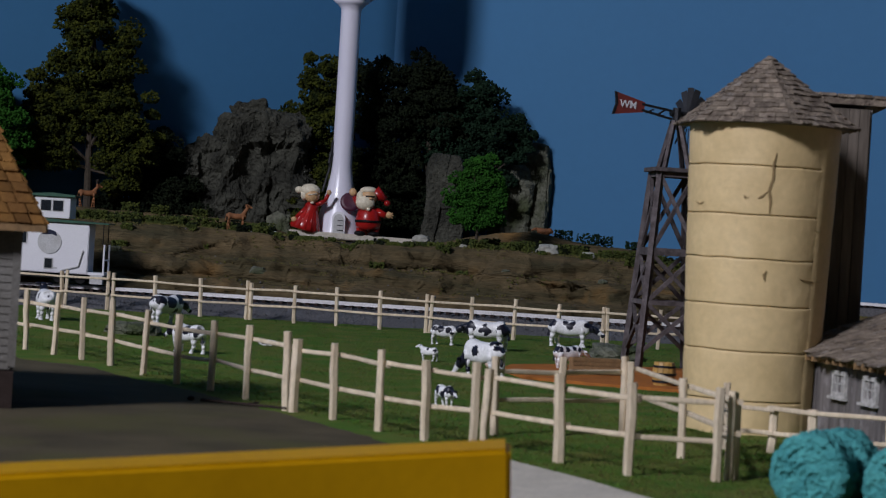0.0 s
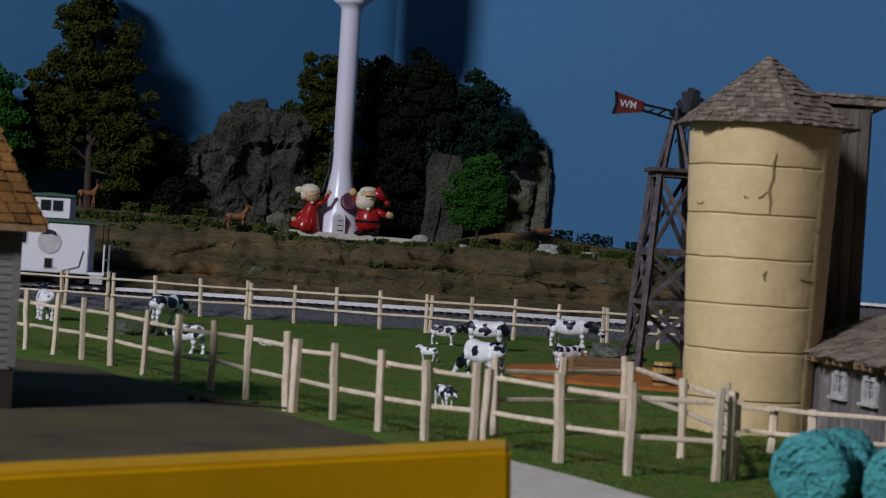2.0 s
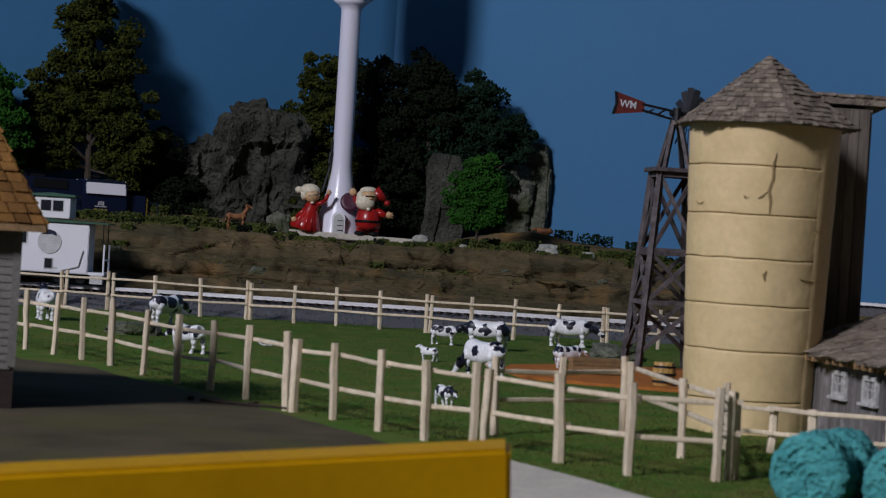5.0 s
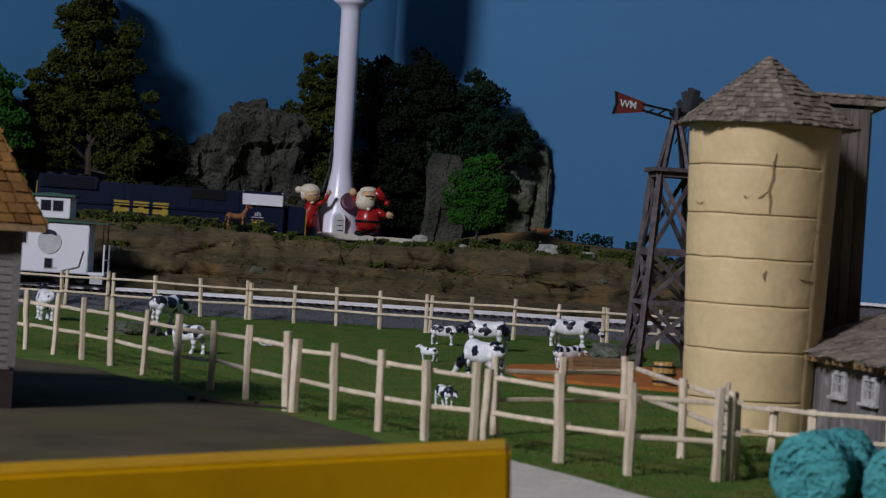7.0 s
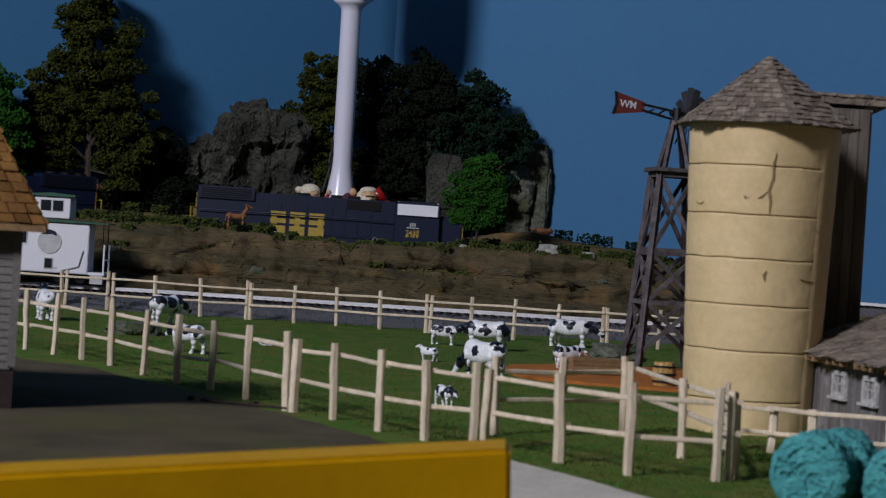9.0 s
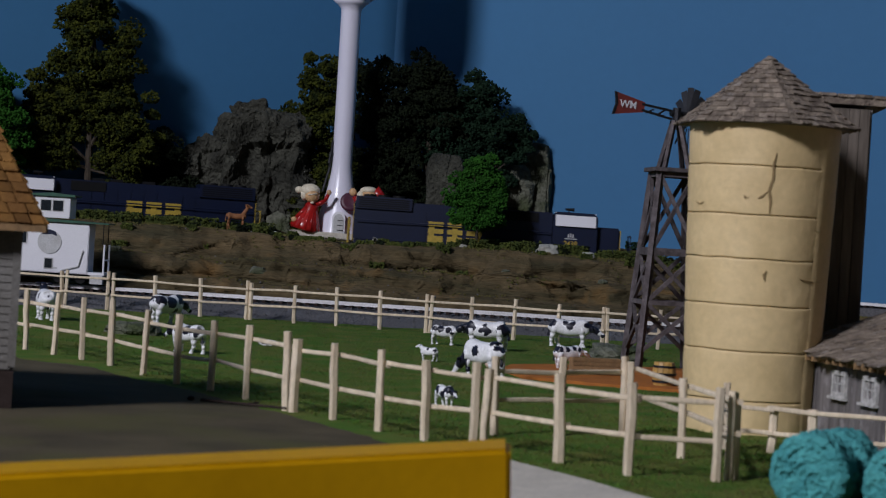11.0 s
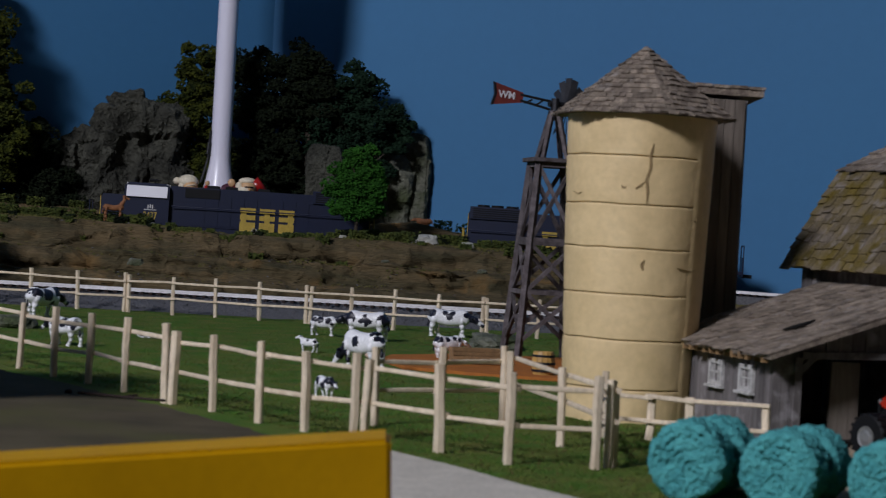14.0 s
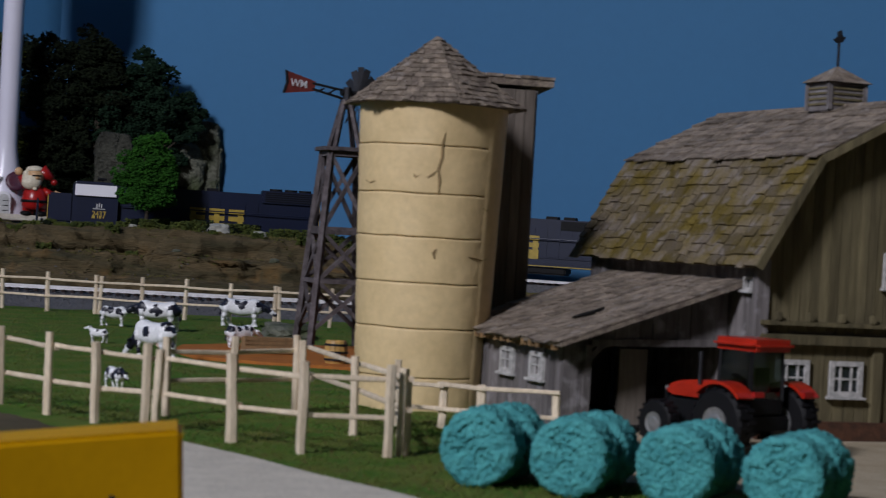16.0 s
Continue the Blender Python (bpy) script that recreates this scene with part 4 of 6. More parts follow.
figurine("figurine", "glossy resin figure in a long red dress", pose(-0.1395, 2.0735, 0.0715) @ Matrix.Scale(1.06, 4), True)
figurine("figurine", "glossy resin bearded figure in a red suit", pose(-0.0785, 2.0735, 0.0705) @ Matrix.Scale(1.16, 4), False)
# Added purple ring: stands for the raised arm's reflection on the glossy stem.
wreath = part("wreath", add_lathe(bmesh.new(), [(0.0062, -0.0018), (0.0098, -0.0024), (0.0106, 0.0), (0.0098, 0.0024), (0.0062, 0.0018)], 24), M["purple"], smooth=True)
wreath.matrix_basis = pose(-0.0985, 2.0790, 0.1045, 70, 20, 0)
tagged(wreath, "dark purple ring standing for the figure's arm reflected in the tower", "wreath")

# ---- trees, rocks, bushes on the upper level ----
def tree(label, x, y, z, h, blobs, size, leaf, seed, trunk_h=0.25, n=900, lean=0.0):
    """Trunk with limbs, and a crown of leaf clumps gathered in boughs; blobs: (dx, height, radius) of the crown's masses."""
    t = thing("tree", label, "tree", pose(x, y, z), "scenery trees")
    r = np.random.default_rng(seed)
    bm = rod((0, 0, -0.006), (lean, 0, h * 0.55), h * 0.020, h * 0.010, 9)
    add_rod(bm, (lean, 0, h * 0.55), (lean * 1.3, 0.002, h * 0.9), h * 0.010, h * 0.003, 7)
    for dx, bh, br in blobs:
        add_rod(bm, (lean * 0.5, 0, max(h * trunk_h, bh * 0.75 - 0.01)), (dx, r.uniform(-0.01, 0.0), bh), h * 0.008, h * 0.003, 6)
    part("trunk", bm, M["trunk"], t, "thin grey branching trunk")
    pts = []
    weights = np.array([b[2] ** 2 for b in blobs])
    for (dx, bh, br), share_n in zip(blobs, (2.1 * n * weights / weights.sum()).astype(int)):
        boughs = max(6, share_n // 130)
        for _ in range(boughs):
            v = r.normal(size=3)
            v /= np.linalg.norm(v)
            c = np.array([dx, 0, bh]) + v * br * np.array([1, 0.75, 0.92]) * r.uniform(0.35, 0.98)
            q = r.normal(size=(130, 3))
            q /= np.linalg.norm(q, axis=1)[:, None]
            shell = q * r.uniform(0.35, 1.0, (130, 1)) ** 0.5 * np.array([0.0125, 0.0125, 0.0080]) * r.uniform(0.65, 1.25) * min(1.0, 0.35 + br / 0.05)
            pts.append(c + shell - np.array([0, 0, 0.004]) * (np.hypot(shell[:, 0], shell[:, 1]) / 0.012)[:, None] ** 2)
    clumps("crown", np.concatenate(pts), size * 0.76, leaf, t, seed)
    return t


tree("tall olive-brown foam foliage tree", -0.370, 2.075, 0.060, 0.25, [(-0.010, 0.225, 0.034), (0.004, 0.185, 0.044), (-0.020, 0.145, 0.052), (0.018, 0.125, 0.050), (-0.042, 0.105, 0.042), (0.040, 0.085, 0.034), (-0.010, 0.255, 0.022), (0.030, 0.055, 0.022), (-0.05, 0.075, 0.03)], 0.0024, L["olive"], 11, n=20748, lean=-0.004)
tree("bright green foam foliage tree", -0.476, 2.03, 0.060, 0.17, [(0, 0.135, 0.036), (0.015, 0.095, 0.040), (-0.02, 0.09, 0.045), (0.02, 0.05, 0.03)], 0.0024, L["bright"], 12, n=10374)
tree("dark foam foliage tree behind the water tower", -0.137, 2.165, 0.055, 0.21, [(-0.002, 0.182, 0.032), (-0.010, 0.135, 0.042), (0.012, 0.075, 0.042), (-0.005, 0.035, 0.035)], 0.0025, L["olive"], 13, n=11172)
# The next two crowns carry the shade of the tree mass in their colour.
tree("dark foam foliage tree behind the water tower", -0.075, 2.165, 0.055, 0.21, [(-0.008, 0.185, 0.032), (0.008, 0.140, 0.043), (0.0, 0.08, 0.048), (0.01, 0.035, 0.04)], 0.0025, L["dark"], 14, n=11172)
tree("foam foliage tree coloured near black for shade", -0.022, 2.170, 0.055, 0.21, [(-0.004, 0.190, 0.034), (0.006, 0.145, 0.044), (-0.004, 0.085, 0.048), (0.0, 0.035, 0.04)], 0.0025, L["dark"], 15, n=11172)
# The last three crown masses are added for this tree's shadow on the wall.
tree("bushy blue-green foam foliage tree", 0.0250, 2.172, 0.055, 0.195, [(0.004, 0.172, 0.034), (-0.022, 0.135, 0.042), (0.024, 0.138, 0.036), (-0.004, 0.090, 0.044), (0.018, 0.075, 0.030), (-0.02, 0.06, 0.036), (0.052, 0.118, 0.014), (0.064, 0.134, 0.010), (0.040, 0.105, 0.018)], 0.0024, L["blue"], 16, n=14364)
tree("small bright green foam tree beside the track", 0.0325, 1.940, 0.056, 0.108, [(0.0, 0.092, 0.013), (-0.006, 0.078, 0.018), (0.007, 0.076, 0.018), (-0.010, 0.058, 0.019), (0.011, 0.057, 0.019), (0.0, 0.045, 0.020), (-0.014, 0.040, 0.012), (0.016, 0.041, 0.012)], 0.0019, L["bright"], 17, n=9880)
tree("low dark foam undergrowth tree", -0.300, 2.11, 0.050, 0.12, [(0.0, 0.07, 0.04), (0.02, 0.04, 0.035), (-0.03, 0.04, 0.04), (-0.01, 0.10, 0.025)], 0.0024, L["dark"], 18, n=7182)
tree("low dark foam undergrowth tree", -0.145, 2.14, 0.052, 0.09, [(0.0, 0.045, 0.03), (0.015, 0.02, 0.025), (-0.015, 0.02, 0.022)], 0.0022, L["olive"], 19, n=4389)


def boulder(label, c, s, seed, material, name="rock", sub=4, amp=0.35, facet=2.2):
    bm = bmesh.new()
    bmesh.ops.create_icosphere(bm, subdivisions=sub, radius=1.0)
    for v in bm.verts:
        d = v.co.copy()
        q = Vector((round(d.x * facet) / facet, round(d.y * facet) / facet, round(d.z * facet) / facet))
        k = 0.55 + 0.45 * max(abs(d.x), abs(d.y), abs(d.z)) ** -1 * 0.75
        k += amp * 0.5 * noise.fractal(d * 1.6 + Vector((seed, 0, 0)), 1, 2, 3) + amp * 0.25 * noise.noise(q * 2.5 + Vector((0, seed, 0))) + amp * 0.16 * abs(noise.noise(d * 9 + Vector((seed, seed, 0))))
        v.co = Vector((d.x * s[0] * k, d.y * s[1] * k, d.z * s[2] * k))
    ob = part(name, bm, material)
    ob.matrix_basis = Matrix.Translation(c)
    return tagged(ob, label, "rock")


def crag(label, c, s, seed, power=3.2, depth=0.010, freq=34.0, turn=0, material="crag"):
    """A blocky outcrop cut by ridges and ledges."""
    bm = bmesh.new()
    bmesh.ops.create_icosphere(bm, subdivisions=6, radius=1.0)
    for v in bm.verts:
        d = v.co
        k = (abs(d.x) ** power + abs(d.y) ** power + abs(d.z) ** power) ** (-1 / power)
        p = Vector((d.x * s[0] * k, d.y * s[1] * k, d.z * s[2] * k))
        q = Vector((p.x * freq + seed * 7, p.y * freq, p.z * freq * 0.8 - seed * 3))
        r = noise.ridged_multi_fractal(q, 0.9, 2.1, 5, 0.95, 2.0)
        big = noise.noise(q * 0.45)
        cell = noise.cell(q * 1.1 + Vector((big, big, 0)) * 0.6)
        n = Vector((d.x / s[0], d.y / s[1], d.z / s[2])).normalized()
        v.co = p + n * (depth * (0.75 * big + 0.35 * (r - 1.0) * 1.6 + 0.45 * (cell - 0.5)))
    ob = part("rock", bm, M[material])
    ob.matrix_basis = pose(*c, 0, 0, turn)
    return tagged(ob, label, "rock")


crag("large grey craggy cast rock outcrop", (-0.2000, 2.150, 0.118), (0.050, 0.028, 0.080), 1.0, 4.6, 0.019)
crag("large grey craggy cast rock outcrop", (-0.2520, 2.135, 0.104), (0.040, 0.024, 0.066), 2.3, 3.0, 0.015)
crag("tall grey cast rock column", (0.0850, 2.2085, 0.1125), (0.0300, 0.0085, 0.072), 3.1, 7.0, 0.006, turn=-22, material="rock")
crag("tall grey cast rock column", (0.0727, 2.206, 0.1006), (0.0246, 0.020, 0.0615), 4.6, 3.4, 0.008, material="rock")
crag("tall smooth grey rock slab", (-0.0010, 2.105, 0.098), (0.021, 0.014, 0.064), 5.2, 6.0, 0.005)
boulder("grey rock at the foot of the outcrop", (-0.175, 2.125, 0.074), (0.016, 0.010, 0.016), 6.0, M["rock"], amp=0.5)
for (x, y, s, k) in ((-0.168, 1.838, 0.0085, 1), (0.1010, 1.914, 0.0115, 3), (0.1400, 1.914, 0.0068, 4), (-0.163, 1.945, 0.004, 5), (0.0200, 1.925, 0.004, 8), (0.060, 1.86, 0.004, 9), (-0.30, 1.84, 0.006, 10), (0.15, 1.85, 0.005, 11)):
    boulder("small pale stone lying on the bank", (x, y, bank_z(x, y) + s * 0.25), (s, s * 0.8, s * 0.6), k * 1.7, M["pale_stone"] if 1 < k < 9 else M["rock"], "stone", sub=3, amp=0.5)
boulder("pale flat stone beside the plinth", (-0.0230, 2.055, 0.0705), (0.0095, 0.006, 0.0045), 3.9, M["pale_stone"], "stone", sub=3, amp=0.4)
for k, (x, turn) in enumerate(((-0.0690, 35), (-0.0620, -40))):
    lf = part("leaf", add_prism(bmesh.new(), [(0, 0), (0.0022, 0.0022), (0.0022, 0.0056), (0, 0.0082), (-0.0018, 0.0054), (-0.0018, 0.0020)], -0.0003, 0.0003), M["pale_stone"])
    lf.matrix_basis = pose(x, 1.935, bank_z(x, 1.935) + 0.0004, 0, turn, 0)
    tagged(lf, "small pale dry leaf standing on the bank", "leaf")


def bush(x, y, z, r, seed, leaf, n=70):
    g = np.random.default_rng(seed)
    pts = [np.array([x, y, z + r * 0.45]) + np.clip(g.normal(size=3), -1.25, 1.25) * r * np.array([0.62, 0.45, 0.34]) for _ in range(int(n * 2.2))]
    ob = clumps("bush", pts, 0.0016, leaf, None, seed)
    return tagged(ob, "low ragged green foam bush on the bank", "bush", "bank bushes")


brng = random.Random(8)
for k in range(70):
    x = brng.uniform(-0.44, -0.165) if k < 38 else brng.uniform(0.015, 0.30)
    y = 1.964 - bend(x) + brng.uniform(-0.006, 0.004)
    bush(x, y, bank_z(x, y) - 0.001, brng.choice((0.008, 0.010, 0.012)), 300 + k, L["bush"] if brng.random() < 0.8 else L["dark"], 80)
for k in range(120):
    x = -0.42 + 0.72 * k / 119 + brng.uniform(-0.006, 0.006)
    y = brng.choice((1.895, 1.915, 1.94, 1.958, 1.962)) + brng.uniform(-0.006, 0.006) - bend(x)
    r = brng.choice((0.004, 0.005, 0.006, 0.008, 0.010))
    if -0.17 < x < 0.0 and (y + bend(x) > 1.93 or r > 0.006):
        y, r = 1.90, 0.004
    bush(x, y, bank_z(x, y) - 0.001, r, 100 + k, L["bush"] if brng.random() < 0.75 else L["dark"], 26 + int(r * 5000))
for k, (x, y, r) in enumerate(((0.125, 2.075, 0.011), (0.150, 2.070, 0.014), (0.165, 2.075, 0.013), (0.198, 2.07, 0.010), (0.10, 2.03, 0.008), (-0.060, 1.862, 0.008), (-0.30, 1.86, 0.008), (0.02, 1.865, 0.006), (-0.18, 2.03, 0.008), (-0.215, 2.03, 0.007), (-0.32, 2.04, 0.010), (-0.29, 2.04, 0.010), (-0.25, 2.05, 0.009))):
    bush(x, y, bank_z(x, y) - 0.001, r, 200 + k, L["blue"] if x > 0.09 else L["bush"], 60)

# ---- railway ----
def track(label, pts, gauge=0.0165, ties=True):
    """Two rails on ties along a line of points."""
    t = thing("railway_track", label, "track")
    t["kind"] = "structure"
    for s in (-1, 1):
        bm = bmesh.new()
        for a, b in zip(pts, pts[1:]):
            a, b = Vector(a), Vector(b)
            d = (b - a).normalized()
            n = Vector((-d.y, d.x, 0)) * gauge / 2 * s
            add_bar(bm, a + n + Vector((0, 0, 0.0008)), b + n + Vector((0, 0, 0.0008)), 0.0013, 0.0011)
            add_bar(bm, a + n - Vector((0, 0, 0.0005)), b + n - Vector((0, 0, 0.0005)), 0.0006, 0.0018)
        part("rail", bm, M["rail"], t, "bright metal rail")
    me = None
    for a, b in zip(pts, pts[1:]):
        a, b = Vector(a), Vector(b)
        d = (b - a)
        count = int(d.length / 0.0075)
        for k in range(count):
            p = a + d * (k + 0.5) / count - Vector((0, 0, 0.0022))
            m = Matrix.Translation(p) @ Matrix.Rotation(math.atan2(d.y, d.x), 4, "Z")
            if me is None:
                first = part("tie", box((0, 0, 0), (0.0028, 0.030, 0.0022)), M["tie"], t)
                first.matrix_basis = m
                me = first.data
            else:
                share("tie", me, t, m)
    return t


track("lower railway line with bright rails on dark ties", [(-0.55, 1.763, 0.0110), (-0.2, 1.752, 0.0110), (0.12, 1.718, 0.0110), (0.75, 1.700, 0.0110)])


def line_at(s):
    """Place and heading on the upper line, s metres past the start of the straight at x = -0.15; it curves into the room at both ends."""
    if s > 0.37:
        a = (s - 0.37) / 0.46
        return 0.22 + 0.46 * math.sin(a), 1.54 + 0.46 * math.cos(a), line_z(-0.15 + s), -math.degrees(a)
    if s >= 0:
        return -0.15 + s, 2.0, line_z(-0.15 + s), 0.0
    a = min(-s / 0.6, 1.0)
    over = max(0.0, -s - 0.6)
    x, y = -0.15 - 0.6 * math.sin(a) - over * math.cos(1.0), 1.4 + 0.6 * math.cos(a) - over * math.sin(1.0)
    return x, y, line_z(-0.15 + s), math.degrees(a)


track("upper railway line along the top of the bank", [(x, y, z) for x, y, z, a in (line_at(-1.1 + 0.04 * k) for k in range(53))])
bed = bmesh.new()
for k in range(51):
    p, q = Vector(line_at(-1.1 + 0.04 * k)[:3]), Vector(line_at(-1.06 + 0.04 * k)[:3])
    down = Vector((0, 0, -0.0415 - 0.0002 * (k % 2)))
    add_bar(bed, p + down, q + down, 0.046, 0.076)
tagged(part("upper_roadbed", bed, M["gravel"]), "grey gravel bed of the upper railway line", "gravel", kind="structure")

# ragged turf and grit strewn over the bank
g = np.random.default_rng(33)
spots = [(x, y - bend(x)) for x, y in zip(g.uniform(-0.45, 0.5, 12000), 1.80 + 0.17 * np.sqrt(g.uniform(0, 1, 12000)))]
spots = [(x, y) for x, y in spots if rough(x, y, 18, 9.0) > -0.15]
tagged(clumps("bank_turf", [np.array([x, y, bank_z(x, y) + 0.0004]) for x, y in spots], 0.0012, M["dryturf"], None, 5), "ragged olive turf scattered over the bank", "grass", kind="stuff")
spots = [(x, y - bend(x)) for x, y in zip(g.uniform(-0.45, 0.5, 220), g.uniform(1.80, 1.93, 220))]
tagged(clumps("bank_grit", [np.array([x, y, bank_z(x, y) + 0.0002]) for x, y in spots], 0.0013, M["gravel"], None, 6), "small grey and brown stones on the bank", "stones", kind="stuff")
# ---- locomotives: local x towards the cab, z from the railhead ----
def bogie(loco, x):
    b = part("bogie", box((x, 0, 0.0068), (0.046, 0.020, 0.0050), None, 0.0008), M["black"], loco)
    for k in (-1, 0, 1):
        for s in (-1, 1):
            part("wheel", rod((x + k * 0.0165, s * 0.0072, 0.0055), (x + k * 0.0165, s * 0.0100, 0.0055), 0.0055, None, 16), M["black"], b)
    for s in (-1, 1):
        part("side_frame", box((x, s * 0.0122, 0.0070), (0.044, 0.0022, 0.0038), None, 0.0005), M["black"], b)
    return b


def locomotive(label, number, m):
    lo = thing("locomotive", label, "locomotive", m, "coupled locomotives")
    part("frame", box((0.0090, 0, 0.0128), (0.280, 0.0300, 0.0030)), M["navy"], lo)
    for s in (-1, 1):
        part("sill_stripe", box((0, s * 0.01525, 0.0122), (0.258, 0.0005, 0.0008)), M["yellow"], lo, "thin yellow sill stripe")
        part("walkway", box((-0.028, s * 0.0128, 0.0149), (0.190, 0.0048, 0.0010)), M["navy"], lo)
    hood = part("long_hood", box((-0.0270, 0, 0.0280), (0.199, 0.0205, 0.0270), None, 0.0012), M["navy"], lo, "long dark navy engine hood")
    part("radiator", add_prism(bmesh.new(), [(-0.1250, 0.0350), (-0.0690, 0.0350), (-0.0690, 0.0445), (-0.1250, 0.0445)], -0.0128, 0.0128), M["navy"], hood)
    for s in (-1, 1):
        for k in range(5):
            part("grille", box((-0.0970, s * 0.0130, 0.0364 + 0.0016 * k), (0.050, 0.0006, 0.0008)), M["black"], hood)
        for k in range(9):
            part("hood_door", box((-0.060 + 0.0128 * k, s * 0.01045, 0.0255), (0.0118, 0.0007, 0.0190), None, 0.0002), M["navy"], hood)
        part("air_filter", box((0.040, s * 0.0108, 0.0370), (0.034, 0.0012, 0.0070)), M["black"], hood)
        # yellow emblem: three plain notched blocks
        y0, ez, eh = s * 0.01100, 0.0212, 0.0150
        for k in range(3):
            e, x0 = bmesh.new(), -0.0250 - s * (k - 1) * 0.0192
            for z in (-0.36, 0.0, 0.36):
                add_box(e, (x0, y0, ez + eh * z), (0.0152, 0.0007, eh * 0.24))
            add_box(e, (x0 + (1 - k) * s * 0.0040, y0, ez), (0.0052, 0.0006, eh * 0.9))
            part("emblem", e, M["yellow"], hood, "faded yellow emblem block")
    for x in (-0.112, -0.098, -0.083):
        part("roof_fan", rod((x, 0, 0.0440), (x, 0, 0.0462), 0.0062, None, 20), M["black"], hood)
    for x in (-0.02, 0.012, 0.03):
        part("roof_hatch", box((x, 0, 0.0424), (0.012, 0.012, 0.0026), None, 0.0005), M["black"], hood)
    cab = part("cab", add_prism(bmesh.new(), [(0.0720, 0.0145), (0.1160, 0.0145), (0.1160, 0.0440), (0.1120, 0.0470), (0.0755, 0.0470), (0.0720, 0.0440)], -0.0165, 0.0165), M["navy"], lo, "navy cab with a white upper band")
    for s in (-1, 1):
        part("white_band", box((0, 0, 0), (0.0400, 0.0008, 0.0125), pose(0.0940, s * 0.0172, 0.0405, s * 16, 0, 0)), M["white"], cab, "white painted upper cab side")
        lettering(number, pose(0.0900, s * 0.01685, 0.0190, 90, 0, 0 if s < 0 else 180), 0.0068, M["yellow"], cab, "road_number")
        for k in (-1, 0, 1):
            part("crest_bar", box((0.0900 + k * 0.0022, s * 0.01685, 0.0262 + (0.0006 if k == 0 else 0)), (0.0012, 0.0004, 0.0034)), M["siding"], cab)
        part("crest_line", box((0.0900, s * 0.01685, 0.0236), (0.0120, 0.0004, 0.0007)), M["siding"], cab)
    part("windscreen", box((0.1162, 0, 0.0392), (0.0006, 0.0260, 0.0060)), M["glass"], cab)
    part("horn", add_rod(rod((0.088, 0.003, 0.0468), (0.088, 0.003, 0.0496), 0.0007), (0.084, 0.003, 0.0498), (0.093, 0.003, 0.0498), 0.0009, 0.0016), M["black"], cab)
    nose = part("nose", box((0.1275, 0, 0.0235), (0.0240, 0.0200, 0.0185), None, 0.0016), M["navy"], lo, "low navy nose with a yellow front")
    part("nose_front", box((0.1397, 0, 0.0232), (0.0008, 0.0176, 0.0160)), M["yellow"], nose, "yellow front panel")
    for x, s in ((0.1496, 1), (-0.1312, -1)):
        part("end_plate", box((x, 0, 0.0140), (0.0014, 0.0290, 0.0085)), M["yellow"] if s < 0 else M["navy"], lo, "painted end plate")
        part("coupler", box((x + s * 0.0055, 0, 0.0105), (0.0100, 0.0030, 0.0030)), M["black"], lo)
        for y in (-0.0135, 0.0135):
            part("handrail", rod((x, y, 0.0140), (x, y, 0.0275), 0.0006), M["yellow"] if s < 0 else M["navy"], lo)
        part("handrail", rod((x, -0.0135, 0.0272), (x, 0.0135, 0.0272), 0.0006), M["yellow"] if s < 0 else M["navy"], lo)
    part("rear_stripe", box((-0.1267, 0, 0.0270), (0.0006, 0.0195, 0.0240)), M["yellow"], lo, "yellow rear panel")
    for s in (-1, 1):
        part("handrail", rod((-0.125, s * 0.0150, 0.0262), (0.070, s * 0.0150, 0.0262), 0.00045), M["navy"], lo)
    part("fuel_tank", box((-0.002, 0, 0.0085), (0.066, 0.0250, 0.0072), None, 0.0015), M["black"], lo)
    for ob in lo.children_recursive:
        tall = 1.12 if ob == cab or ob.parent == cab else 1.30
        for v in ob.data.vertices:
            v.co.z = v.co.z * 1.15 if v.co.z < 0.0145 else 0.0167 + (v.co.z - 0.0145) * tall + 0.009 * min(1.0, (v.co.z - 0.0145) / 0.003)
    bogie(lo, 0.088), bogie(lo, -0.088)
    return lo


loco_a = locomotive("dark navy diesel locomotive with white cab band and yellow emblem", "2438", pose(0, 0, 0))
loco_b = locomotive("dark navy diesel locomotive running cab last behind another", "2437", pose(0, 0, 0, 0, 0, 180))

# ---- caboose on the lower line ----
cab_ob = thing("caboose", "white caboose with a dark green roof on the lower line", "railway car", pose(-0.3580, 1.746, 0.0142, 0, 0, 0))
part("body", box((0, 0, 0.0305), (0.104, 0.030, 0.0440), None, 0.0006), M["white"], cab_ob)
part("underframe", box((0, 0, 0.0065), (0.112, 0.022, 0.0050)), M["black"], cab_ob)
croof2 = part("roof", add_prism(bmesh.new(), [(-0.069, 0.0525), (0.069, 0.0525), (0.069, 0.0535), (0.0, 0.0555), (-0.069, 0.0535)], -0.0175, 0.0175), M["green"], cab_ob, "dark green roof")
cupo = part("cupola", box((0.0185, 0, 0.0650), (0.0310, 0.0285, 0.0185), None, 0.0004), M["white"], cab_ob, "raised white lookout cupola")
part("cupola_roof", add_prism(bmesh.new(), [(-0.0195, 0.0), (0.0195, 0.0), (0.0195, 0.0018), (0.0, 0.0032), (-0.0195, 0.0018)], -0.0165, 0.0165, pose(0.0185, 0, 0.0745)), M["green"], cupo)
for x in (0.0130, 0.0235):
    part("window", box((x, -0.01435, 0.0665), (0.0085, 0.0008, 0.0088)), M["glass"], cupo)
    part("window_frame", box((x, -0.0140, 0.0665), (0.0102, 0.0008, 0.0104)), M["siding"], cupo)
